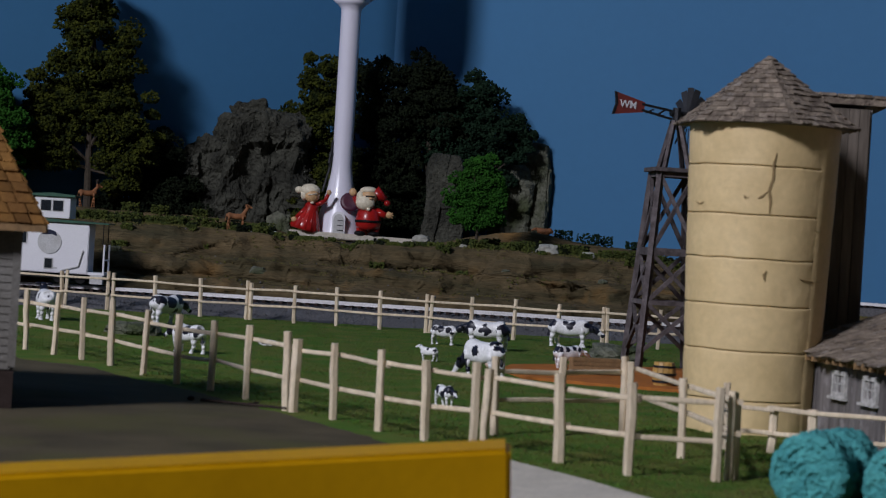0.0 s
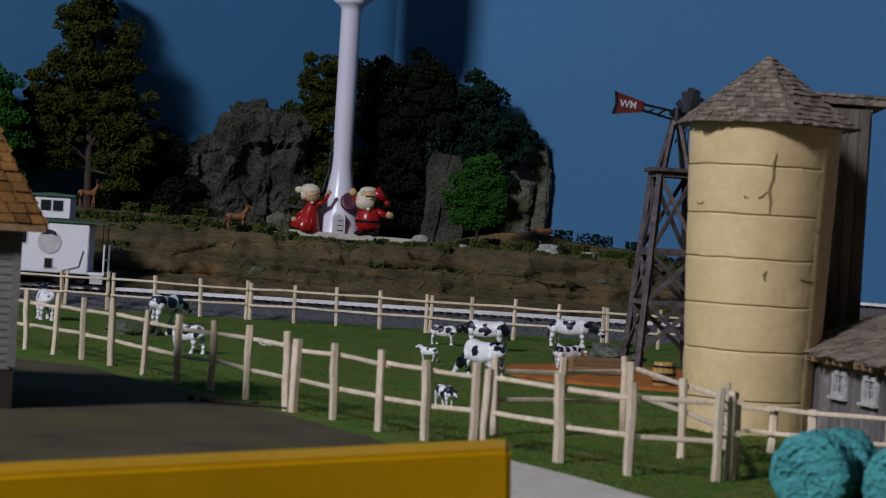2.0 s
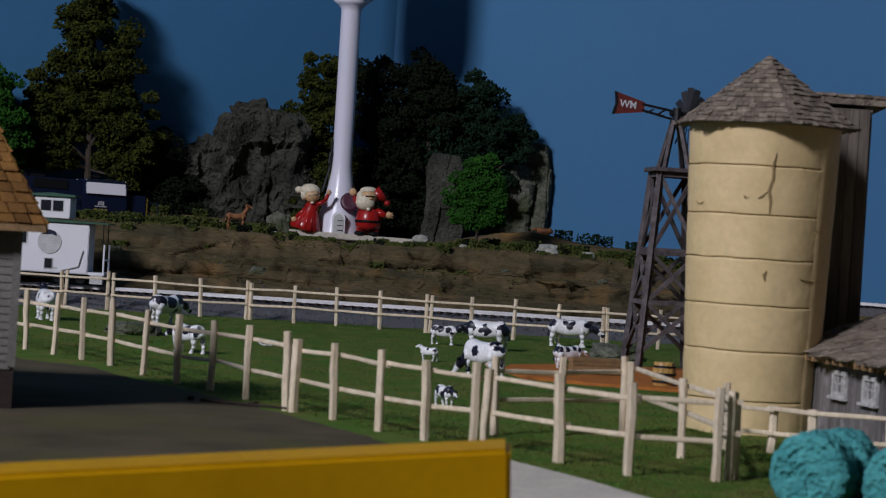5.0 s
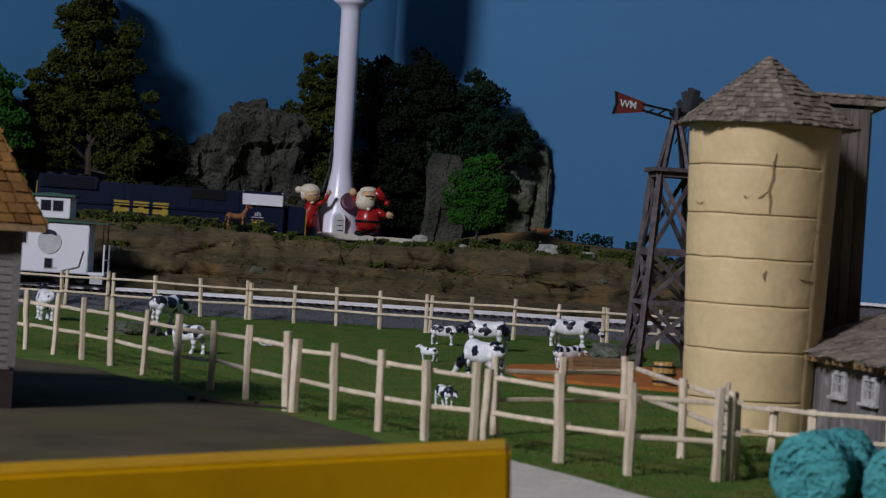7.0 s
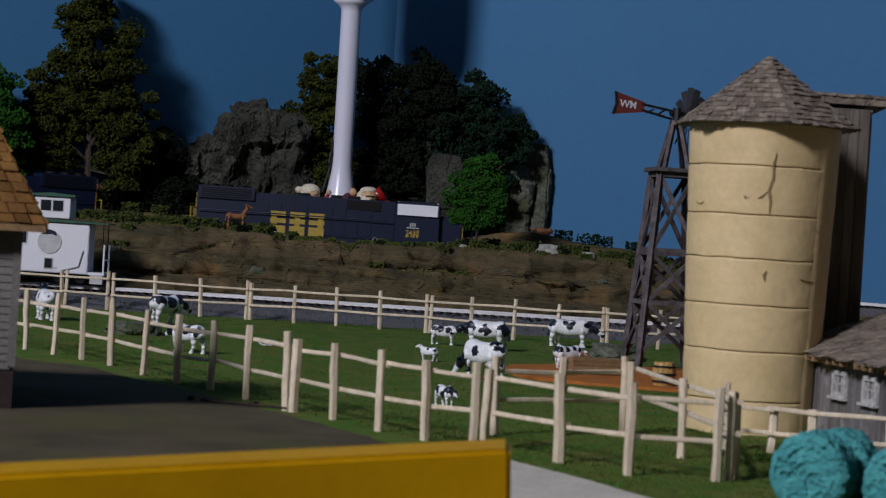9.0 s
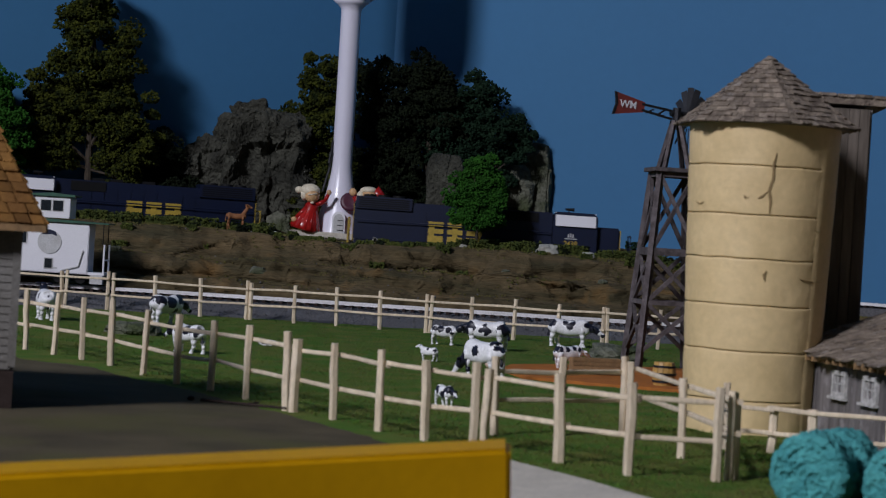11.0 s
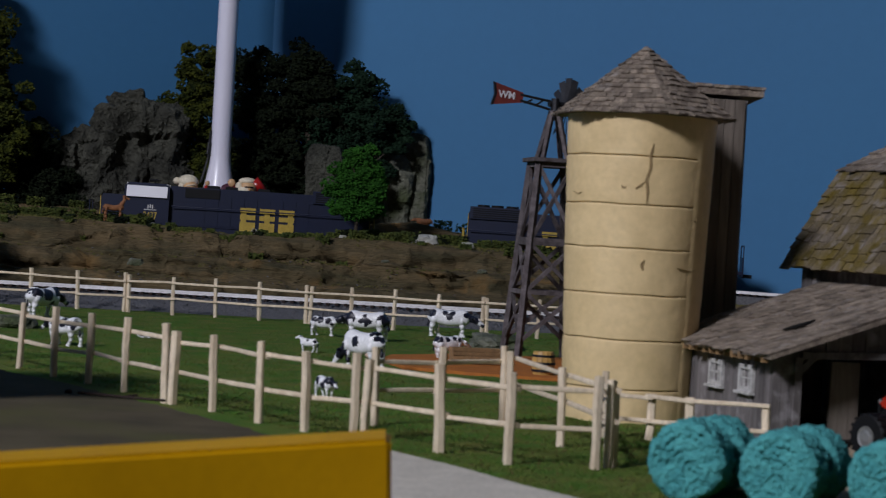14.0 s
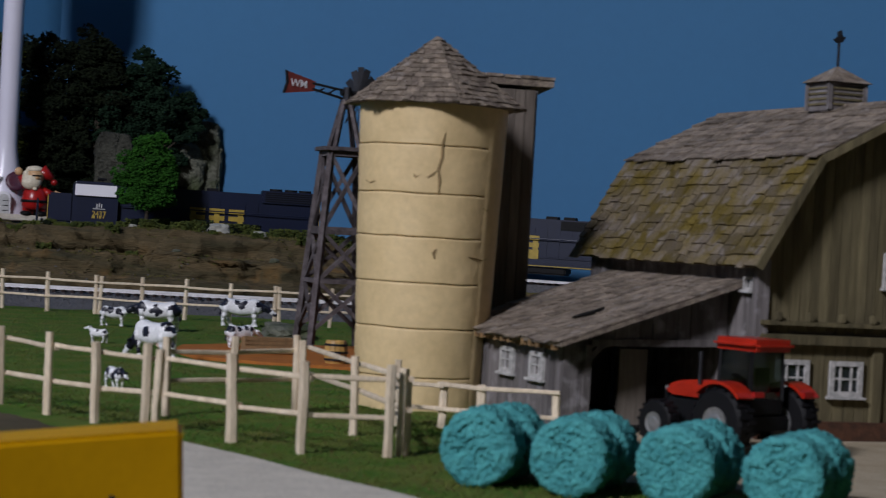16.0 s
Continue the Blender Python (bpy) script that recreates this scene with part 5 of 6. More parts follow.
for x, z, w, h in ((-0.0060, 0.0395, 0.0075, 0.0125), (0.0180, 0.0165, 0.0062, 0.0080), (-0.030, 0.0395, 0.0075, 0.0125)):
    fr = part("window_frame", box((x, -0.0152, z), (w + 0.0016, 0.0008, h + 0.0016)), M["siding"], cab_ob)
    part("window", box((x, -0.0156, z), (w, 0.0008, h)), M["glass"], fr)
# round emblem in plain shapes: pale disc, ring and dark cap
em = part("emblem", add_lathe(bmesh.new(), [(0.0096, -0.0002), (0.0103, -0.0002), (0.0103, 0.0002), (0.0096, 0.0002)], 28, pose(0.0180, -0.0155, 0.0350, 90, 0, 0)), M["siding"], cab_ob, "round pale emblem with a dark cap")
part("emblem_cap", add_prism(bmesh.new(), [(-0.0070, 0.0065), (-0.0045, 0.0098), (0.0, 0.0108), (0.0050, 0.0090), (0.0066, 0.0050), (0.0020, 0.0068), (-0.0030, 0.0062)], -0.0160, -0.0153, pose(0.0180, 0, 0.0350)), M["navy"], em)
part("emblem_face", add_lathe(bmesh.new(), [(0.0001, -0.0002), (0.0040, -0.0002), (0.0040, 0.0002), (0.0001, 0.0002)], 20, pose(0.0180, -0.0156, 0.0375, 90, 0, 0)), M["siding"], em)
part("marking", box((0.0215, -0.0152, 0.0128), (0.0085, 0.0006, 0.0014)), M["siding"], cab_ob)
part("grab_rail", add_rod(rod((0.030, -0.0160, 0.0110), (0.044, -0.0160, 0.0150), 0.0006), (0.044, -0.0160, 0.0150), (0.0475, -0.0160, 0.0290), 0.0006), M["siding"], cab_ob)
part("platform", box((0.0590, 0, 0.0095), (0.0150, 0.0280, 0.0022)), M["white"], cab_ob)
part("step", box((0.0600, -0.0120, 0.0045), (0.0110, 0.0060, 0.0080)), M["siding"], cab_ob)
for y in (-0.0130, 0.0130):
    part("end_post", rod((0.0655, y, 0.0095), (0.0655, y, 0.0350), 0.0009), M["white"], cab_ob)
    part("roof_post", rod((0.0640, y, 0.0350), (0.0640, y, 0.0530), 0.0004), M["black"], cab_ob)
part("end_rail", rod((0.0655, -0.0130, 0.0215), (0.0655, 0.0130, 0.0215), 0.0007), M["white"], cab_ob)
part("brake_wheel", add_lathe(bmesh.new(), [(0.0026, -0.0003), (0.0036, -0.0003), (0.0036, 0.0003), (0.0026, 0.0003)], 16, pose(0.067, -0.006, 0.030, 0, 90, 0)), M["black"], cab_ob)
part("smoke_pipe", rod((-0.02, 0.006, 0.054), (-0.02, 0.006, 0.064), 0.0018), M["black"], cab_ob)
for x in (-0.036, 0.036):
    bg = part("bogie", box((x, 0, 0.0045), (0.026, 0.0180, 0.0040), None, 0.0006), M["black"], cab_ob)
    for k in (-1, 1):
        for s in (-1, 1):
            part("wheel", rod((x + k * 0.0095, s * 0.0070, 0.0045), (x + k * 0.0095, s * 0.0098, 0.0045), 0.0045, None, 16), M["black"], bg)


# ---- animals ----
def blotch(bm, patches, k):
    """Give the faces inside the patches (x, height, radius) the second colour, with uneven edges."""
    for f in bm.faces:
        c = f.calc_center_median() / k
        w = 0.0004 + 0.0009 * noise.noise(c * 330) + 0.0005 * noise.noise(c * 800)
        if any(math.hypot(c.x - x, c.z - z) < r + w for x, z, r in patches):
            f.material_index = 1


def loft(bm, stations, k, steps=6, seg=20, power=2.4):
    """A smooth body through stations (x, z, half width, half height), its ends closed."""
    n = len(stations)
    fine = []
    for i in range(n - 1):
        p0, p1, p2, p3 = (Vector(stations[max(0, min(n - 1, i + d))]) for d in (-1, 0, 1, 2))
        for q in range(steps):
            u = q / steps
            fine.append(0.5 * (2 * p1 + (p2 - p0) * u + (2 * p0 - 5 * p1 + 4 * p2 - p3) * u * u + (3 * p1 - p0 - 3 * p2 + p3) * u ** 3))
    fine.append(Vector(stations[-1]))
    rings = []
    for i, p in enumerate(fine):
        d = fine[min(len(fine) - 1, i + 1)] - fine[max(0, i - 1)]
        along = Vector((d[0], 0, d[1])).normalized()
        up = Vector((-along.z, 0, along.x))
        ring = []
        for j in range(seg):
            a = 2 * math.pi * j / seg
            ca, sa = math.cos(a), math.sin(a)
            m = (abs(ca) ** power + abs(sa) ** power) ** (-1 / power)
            ring.append(bm.verts.new((Vector((p[0], 0, p[1])) + up * (sa * m * p[3]) + Vector((0, ca * m * p[2], 0))) * k))
        rings.append(ring)
    for r0, r1 in zip(rings, rings[1:]):
        for j in range(seg):
            bm.faces.new((r0[j], r0[(j + 1) % seg], r1[(j + 1) % seg], r1[j]))
    bm.faces.new(rings[0]), bm.faces.new(rings[-1])
    return bm


def animal(name, label, category, m, length, hide, patches=(), head_down=0.0, group="", horn=False, udder=False, lying=False, neck_up=0.0, dark=None, head_dark=False, tall=0.0):
    """A four-legged toy animal heading along local +x; length from rump to brisket."""
    k = length / 0.030
    lift = (0.0 if not lying else -0.0088) + tall
    z = 0.0150 + lift
    coats = [hide, dark or M["black_hide"]]
    a = thing(name, label, category, m @ Matrix.Diagonal((1, 1, 0.88 if name == "cow" and not udder else 1, 1)), group)
    deep = 1.14 if patches else 1.0
    slim = 0.74 if tall else 1.0
    trunk_line = [(-0.0139, 0.0178, 0.0014, 0.0022), (-0.0130, 0.0172, 0.0036, 0.0042), (-0.0100, 0.0164, 0.0052, 0.0054), (-0.0055, 0.0154, 0.0053, 0.0053),
                  (0.0, 0.0148, 0.0058, 0.0057), (0.0050, 0.0152, 0.0054, 0.0056), (0.0090, 0.0158, 0.0047, 0.0059), (0.0122, 0.0160, 0.0038, 0.0050), (0.0140, 0.0162, 0.0022, 0.0032)]
    body = loft(bmesh.new(), [(x, zz + lift, w * slim * (1 + 0.6 * (deep - 1)), h * slim * deep) for x, zz, w, h in trunk_line], k, 7 if patches else 4, 56 if patches else 20)
    blotch(body, patches, k)
    part("body", body, coats, a, smooth=True)
    nz = z + 0.0035 + neck_up - head_down * 0.010
    hx = 0.0172 - neck_up * 0.25
    nod = 0.0016 + head_down * 0.0045
    hb = loft(bmesh.new(), [(0.0085, z + 0.0012, 0.0036 * slim, 0.0046 * slim), (0.0118, z + 0.0022 + (nz - z - 0.0022) * 0.35, 0.0031 * slim, 0.0038 * slim), (0.0150, z + 0.003 + (nz - z - 0.003) * 0.75, 0.0024 * slim, 0.0030 * slim), (hx, nz, 0.0022 * slim, 0.0026 * slim)], k, 4, 20)
    loft(hb, [(hx - 0.0012, nz + 0.0010, 0.0017, 0.0016), (hx + 0.0004, nz + 0.0003, 0.0026, 0.0026), (hx + 0.0030, nz - nod * 0.45, 0.0022, 0.0023), (hx + 0.0056, nz - nod, 0.0016, 0.0016), (hx + 0.0072, nz - nod * 1.35, 0.0018, 0.0017), (hx + 0.0079, nz - nod * 1.5, 0.0011, 0.0010)], k, 4, 16)
    if head_dark:
        blotch(hb, [(hx - 0.0016, nz + 0.0006, 0.0052), (hx + 0.0066, nz - nod * 1.3, 0.0011)], k)
    head = part("head", hb, coats, a, smooth=True)
    for s in (-1, 1):
        part("ear", add_ball(bmesh.new(), ((hx - 0.0008) * k, s * 0.0038 * k, (nz + 0.0016) * k), (0.0006 * k, 0.0021 * k, 0.0011 * k), seg=8), coats[1] if head_dark else hide, head)
        if horn:
            ho = bmesh.new()
            pts = [(hx, s * 0.0015, nz + 0.002), (hx - 0.0015, s * 0.004, nz + 0.006), (hx - 0.0005, s * 0.0052, nz + 0.0105)]
            for p, q in zip(pts, pts[1:]):
                add_rod(ho, [c * k for c in p], [c * k for c in q], 0.0006 * k, 0.0004 * k, 6)
            add_rod(ho, [c * k for c in pts[1]], ((hx + 0.0015) * k, s * 0.0048 * k, (nz + 0.008) * k), 0.0004 * k, 0.0003 * k, 6)
            part("antler", ho, M["trunk"], head)
    if lying:
        for x in (-0.007, 0.007):
            for s in (-1, 1):
                part("leg", rod((x * k, s * 0.0045 * k, 0.0014 * k), ((x + 0.006) * k, s * 0.0060 * k, 0.0012 * k), 0.0014 * k, 0.0011 * k, 8), hide, a)
    else:
        for x, s, dx in ((-0.0108, -1, -0.0016), (-0.0098, 1, 0.0020), (0.0090, -1, 0.0014), (0.0102, 1, -0.0018)):
            hind = x < 0
            knee = 0.0062 + tall * 0.6
            back = -0.0010 if hind else 0.0002
            joints = [(x + (0.0010 if hind else 0.0), z + 0.0008, 0.0031 if hind else 0.0024), (x + dx * 0.2, (z + knee) * 0.5, 0.0024 if hind else 0.0020), (x + dx * 0.5 + back, knee, 0.0014), (x + dx * 0.75 + back * 0.6, knee * 0.5, 0.00105), (x + dx, 0.0016, 0.00125)]
            lg = bmesh.new()
            for (x0, z0, r0), (x1, z1, r1) in zip(joints, joints[1:]):
                add_rod(lg, (x0 * k, s * 0.0031 * k, z0 * k), (x1 * k, s * 0.0033 * k, z1 * k), r0 * k * slim, r1 * k * slim, 12)
            for x1, z1, r1 in joints[1:4]:
                add_ball(lg, (x1 * k, s * 0.0032 * k, z1 * k), (r1 * 1.02 * k * slim,) * 3, seg=10)
            blotch(lg, [p for p in patches if p[1] < 0.0145], k)
            leg = part("leg", lg, coats, a, smooth=True)
            part("hoof", rod(((x + dx) * k, s * 0.0033 * k, 0.0018 * k), ((x + dx + 0.0003) * k, s * 0.0034 * k, 0.0), 0.0013 * k * slim, 0.0017 * k * slim, 10), coats[0], leg)
    tl = rod((-0.0136 * k, 0, (z + 0.0035) * k), (-0.0152 * k, 0.0004 * k, (z - 0.0045 if not lying else 0.002) * k), 0.0007 * k, 0.0005 * k, 6)
    add_ball(tl, (-0.0152 * k, 0.0004 * k, (z - 0.0055 if not lying else 0.002) * k), (0.0010 * k, 0.0010 * k, 0.0019 * k), seg=8)
    part("tail", tl, coats[1] if patches else hide, a)
    if udder:
        part("udder", add_ball(add_ball(bmesh.new(), (-0.0055 * k, 0, 0.0092 * k), (0.0034 * k, 0.0030 * k, 0.0028 * k), seg=12), (-0.0055 * k, -0.0012 * k, 0.0068 * k), (0.0007 * k, 0.0007 * k, 0.0018 * k), seg=8), M["udder"], a, smooth=True)
    return a


HERD = "grazing herd"
COW = "black and white spotted toy cow standing on turf"
W = M["white_hide"]
animal("cow", COW, "cow", pose(-0.2734, 1.391, 0, 0, 0, 108), 0.0315, W, [(-0.006, 0.019, 0.003), (0.003, 0.012, 0.0035), (0.012, 0.016, 0.005)], 0.0, HERD, neck_up=0.006, head_dark=True)
animal("cow", COW, "cow", pose(-0.1930, 1.420, 0, 0, 0, 58), 0.0320, W, [(-0.010, 0.018, 0.0032), (-0.001, 0.017, 0.0042), (0.010, 0.019, 0.0040), (0.004, 0.010, 0.0020)], 0.4, HERD, head_dark=True)
animal("cow", COW, "cow", pose(-0.1400, 1.128, 0, 0, 0, 138), 0.0245, W, [(-0.011, 0.016, 0.0034), (-0.003, 0.018, 0.0030), (0.007, 0.016, 0.0036)], 0.3, HERD, head_dark=True)
animal("calf", "small black and white calf lying on turf", "calf", pose(-0.1055, 1.237, 0, 0, 0, 10), 0.0085, W, [(-0.006, 0.007, 0.003), (0.006, 0.009, 0.003)], 0, HERD, lying=True)
animal("calf", "black and white toy calf standing on turf", "calf", pose(0.0045, 1.375, 0, 0, 0, -8), 0.0180, W, [(-0.010, 0.018, 0.0026), (-0.003, 0.018, 0.0034), (0.006, 0.017, 0.0032)], 0.0, HERD, head_dark=True)
animal("calf", "small mostly white calf looking up", "calf", pose(-0.0040, 1.185, 0, 0, 0, 160), 0.0110, W, [(-0.011, 0.017, 0.0024), (0.001, 0.019, 0.0018)], 0, HERD, neck_up=0.005)
animal("cow", "black cow with a white side and a star-shaped patch", "cow", pose(0.0335, 1.345, 0, 0, 0, 168), 0.0300, W, [(-0.0130, 0.0155, 0.0050), (0.0004, 0.0158, 0.0023), (0.0006, 0.0188, 0.0013), (0.0036, 0.0150, 0.0013), (-0.0028, 0.0148, 0.0013), (-0.0006, 0.0124, 0.0012), (0.0130, 0.0165, 0.0052)], 0.35, HERD, head_dark=True)
animal("cow", "mostly white spotted cow grazing head down", "cow", pose(0.0255, 1.062, 0, 0, 0, 134), 0.0275, W, [(0.0015, 0.0162, 0.0026), (0.0120, 0.0100, 0.0032), (0.0105, 0.0050, 0.0022), (-0.0100, 0.0212, 0.0014), (-0.0136, 0.0190, 0.0016)], 1.0, HERD, udder=True, head_dark=True)
animal("cow", COW + " with lowered head", "cow", pose(0.0960, 1.452, 0, 0, 0, -8), 0.0305, W, [(-0.0125, 0.0190, 0.0026), (0.0005, 0.0165, 0.0024), (0.0030, 0.0190, 0.0016), (-0.0030, 0.0192, 0.0014), (0.0125, 0.0185, 0.0020)], 0.38, HERD, head_dark=True)
animal("calf", "black and white toy calf sniffing the trough", "calf", pose(0.0780, 1.180, 0, 0, 0, 30), 0.0195, W, [(-0.0115, 0.0185, 0.0024), (-0.0040, 0.0190, 0.0018), (0.0040, 0.0195, 0.0018), (0.0095, 0.0190, 0.0016)], 0.30, HERD)
animal("calf", "black and white toy calf beside the fence", "calf", pose(0.0050, 0.872, 0, 0, 0, -60), 0.0125, W, [(-0.008, 0.017, 0.004), (0.004, 0.013, 0.0035), (0.010, 0.018, 0.004)], 0.3, HERD, head_dark=True)
animal("deer", "small tan toy deer standing on the bank", "deer", pose(-0.2010, 1.935, bank_z(-0.201, 1.935) + 0.0005, 0, 0, 15), 0.0205, M["deer"], neck_up=0.0120, tall=0.0055)
animal("deer", "tan toy stag with antlers under the trees", "deer", pose(-0.3640, 2.035, bank_z(-0.364, 2.035) + 0.0005, 0, 0, 25), 0.0200, M["deer"], neck_up=0.0090, horn=True, tall=0.0055)
animal("deer", "small reddish toy fawn lying by the rocks", "deer", pose(0.1050, 2.070, bank_z(0.105, 2.070), 0, 0, 170), 0.0170, M["deer"], lying=True)

# ---- farmyard things ----
slab("dirt_patch", [(0.036, 1.130), (0.050, 1.085), (0.090, 1.062), (0.135, 1.050), (0.185, 1.060), (0.200, 1.150), (0.170, 1.250), (0.120, 1.235), (0.075, 1.215), (0.045, 1.185)], -0.002, 0.0012, M["dirt"], "bare orange dirt patch by the windmill", "ground")
slab("concrete_apron", [(0.0255, 0.660), (0.0277, 0.6558), (0.0473, 0.6192), (0.063, 0.583), (0.0725, 0.566), (0.0817, 0.5493), (0.102, 0.50), (0.115, 0.36), (0.010, 0.36), (0.014, 0.5), (0.019, 0.62)], -0.002, 0.0018, M["concrete"], "pale cracked concrete driveway edge", "pavement")
slab("sand_yard", [(0.118, 0.612), (0.128, 0.602), (0.175, 0.595), (0.30, 0.56), (0.62, 0.50), (0.62, 0.92), (0.30, 0.92), (0.208, 0.872), (0.216, 0.78), (0.16, 0.64)], -0.002, 0.0010, M["sand"], "pale sandy farmyard in front of the barn", "ground")

trough = thing("feed_trough", "brown plank feed trough on bare dirt", "trough", pose(0.0915, 1.135, 0.0012, 0, 0, 12))
for k in range(4):
    part("plank", box((0, -0.0042, 0.0013 + 0.0023 * k), (0.0300, 0.0010, 0.0020), None, 0.0002), M["brown_wood"], trough)
    part("plank", box((0, 0.0042, 0.0013 + 0.0023 * k), (0.0300, 0.0010, 0.0020), None, 0.0002), M["brown_wood"], trough)
for s in (-1, 1):
    part("end_board", box((s * 0.0146, 0, 0.0046), (0.0010, 0.0078, 0.0090)), M["brown_wood"], trough)
part("bottom", box((0, 0, 0.0008), (0.0284, 0.0076, 0.0008)), M["brown_wood"], trough)

brl = thing("barrel", "golden wooden half-barrel tub with metal hoops", "barrel", pose(0.1235, 1.078, 0.0012))
bprof = lambda z: 0.0054 + 0.0010 * math.sin(math.pi * z / 0.0125)
for k in range(14):
    a0, a1 = 2 * math.pi * k / 14 + 0.02, 2 * math.pi * (k + 1) / 14 - 0.02
    bm = bmesh.new()
    rings = []
    for j in range(5):
        z = 0.0125 * j / 4
        rings.append([bm.verts.new((r * math.cos(a), r * math.sin(a), z)) for a, r in ((a0, bprof(z)), (a1, bprof(z)), (a1, bprof(z) - 0.0009), (a0, bprof(z) - 0.0009))])
    for p, q in zip(rings, rings[1:]):
        for j in range(4):
            bm.faces.new((p[j], p[(j + 1) % 4], q[(j + 1) % 4], q[j]))
    bm.faces.new(rings[0]), bm.faces.new(rings[-1])
    part("stave", bm, M["barrel"], brl)
for z in (0.0022, 0.0062, 0.0102):
    part("hoop", add_lathe(bmesh.new(), [(bprof(z) - 0.0002, z - 0.0006), (bprof(z) + 0.0003, z - 0.0006), (bprof(z) + 0.0003, z + 0.0006), (bprof(z) - 0.0002, z + 0.0006)], 24), M["iron"], brl)
# Black plug stands for the shade inside the tub.
part("contents", rod((0, 0, 0.0002), (0, 0, 0.0108), 0.0046, 0.0050, 16), M["dark"], brl)


def bale(m):
    R, W2, seg, rows = 0.0117, 0.0150, 120, 22
    face = [(0.0004 + R * 0.925 * k / 16, 0.0004 * math.sin(k * 2.1) + 0.0007 * (k / 16) ** 6) for k in range(17)]
    side = [(R * 0.915, 0.0009)] + [(R * (0.99 + 0.014 * math.sin(k * 1.3)), 0.0014 + (W2 - 0.0028) * k / rows) for k in range(rows + 1)] + [(R * 0.915, W2 - 0.0009)]
    b = thing("hay_bale", "teal-wrapped round hay bale with a shredded coiled face", "hay bale", m, "row of bales")
    for nm, prof in (("side", side), ("end_face", face), ("end_face", [(r, W2 - x) for r, x in face])):
        bm = bmesh.new()
        rings = []
        for r, x in prof:
            ring = []
            for k in range(seg):
                a = 2 * math.pi * k / seg
                d = Vector((x * 420, math.cos(a) * r * 420, math.sin(a) * r * 420))
                j = 0.00075 * noise.noise(d * 0.9) + 0.0007 * noise.noise(d * 2.0) + 0.0005 * noise.noise(d * 4.3)
                rr = max(0.0002, r + j)
                ring.append(bm.verts.new((x + j * (1.1 if nm == "end_face" else 0.3), rr * math.cos(a), rr * math.sin(a))))
            rings.append(ring)
        for p, q in zip(rings, rings[1:]):
            for k in range(seg):
                bm.faces.new((p[k], p[(k + 1) % seg], q[(k + 1) % seg], q[k]))
        if nm == "end_face":
            bm.faces.new(rings[0])
        part(nm, bm, M["bale"], b, smooth=True)
    return b


first_bale = bale(pose(0.1097, 0.5810, 0.0112, 0, 0, 62))
for x, y, turn, spin in ((0.1335, 0.5640, 60, 50), (0.1611, 0.5500, 57, 110), (0.1871, 0.5320, 54, 200), (0.1200, 0.5985, 60, 80), (0.1442, 0.5810, 58, 170), (0.1722, 0.5665, 55, 20), (0.1985, 0.5480, 52, 130)):
    copy_thing(first_bale, pose(x, y, 0.0113, 0, 0, turn) @ pose(0, 0, 0, spin, 0, 0))

# ---- tractor: local x ahead ----
trac = thing("tractor", "red toy tractor with a glazed cab and black tyres", "tractor", pose(0.2250, 0.692, 0.0010, 0, 0, 118) @ Matrix.Scale(1.0, 4))


def tractor_wheel(x, y, r, w):
    t = part("wheel", add_lathe(bmesh.new(), [(r * 0.42, -w / 2), (r * 0.88, -w / 2), (r * 0.97, -w * 0.36), (r * 0.97, w * 0.36), (r * 0.88, w / 2), (r * 0.42, w / 2)], 28, pose(x, y, r, 90, 0, 0)), M["black"], trac, "black ribbed tyre")
    part("rim", add_lathe(bmesh.new(), [(0.0002, -w * 0.52), (r * 0.20, -w * 0.54), (r * 0.26, -w * 0.51), (r * 0.38, -w * 0.52), (r * 0.45, -w * 0.56), (r * 0.45, w * 0.56), (r * 0.38, w * 0.52), (r * 0.26, w * 0.51), (r * 0.20, w * 0.54), (0.0002, w * 0.52)], 24, pose(x, y, r, 90, 0, 0)), M["rim"], t, "silver wheel rim")
    for k in range(18):
        a = 2 * math.pi * k / 18
        for s in (-1, 1):
            part("lug", box((0, s * w * 0.24, r * 0.975), (r * 0.10, w * 0.48, r * 0.07), pose(x, y, r) @ pose(0, 0, 0, 0, math.degrees(a) + s * 4, 0)), M["black"], t)


for s in (-1, 1):
    tractor_wheel(-0.010, s * 0.0165, 0.0125, 0.0080)
    tractor_wheel(0.0250, s * 0.0135, 0.0088, 0.0060)
# Black engine block below the hood also carries the tractor's shade as colour.
part("chassis", add_box(box((0.011, 0, 0.0130), (0.040, 0.0095, 0.0110), None, 0.0008), (-0.010, 0, 0.0125), (0.010, 0.022, 0.005)), M["black"], trac)
hood_bm = add_prism(bmesh.new(), [(0.0020, 0.0180), (0.0270, 0.0190), (0.0315, 0.0195), (0.0308, 0.0220), (0.0265, 0.0240), (0.0150, 0.0256), (0.0020, 0.0262)], -0.0058, 0.0058)
bmesh.ops.bevel(hood_bm, geom=list(hood_bm.edges), offset=0.0012, segments=3, affect="EDGES")
hd = part("hood", hood_bm, M["tractor"], trac, "red engine hood")
part("grille", box((0.0312, 0, 0.0178), (0.0012, 0.0096, 0.0060)), M["black"], hd)
part("exhaust", rod((0.0120, 0.0068, 0.0240), (0.0120, 0.0068, 0.0360), 0.0008), M["iron"], hd)
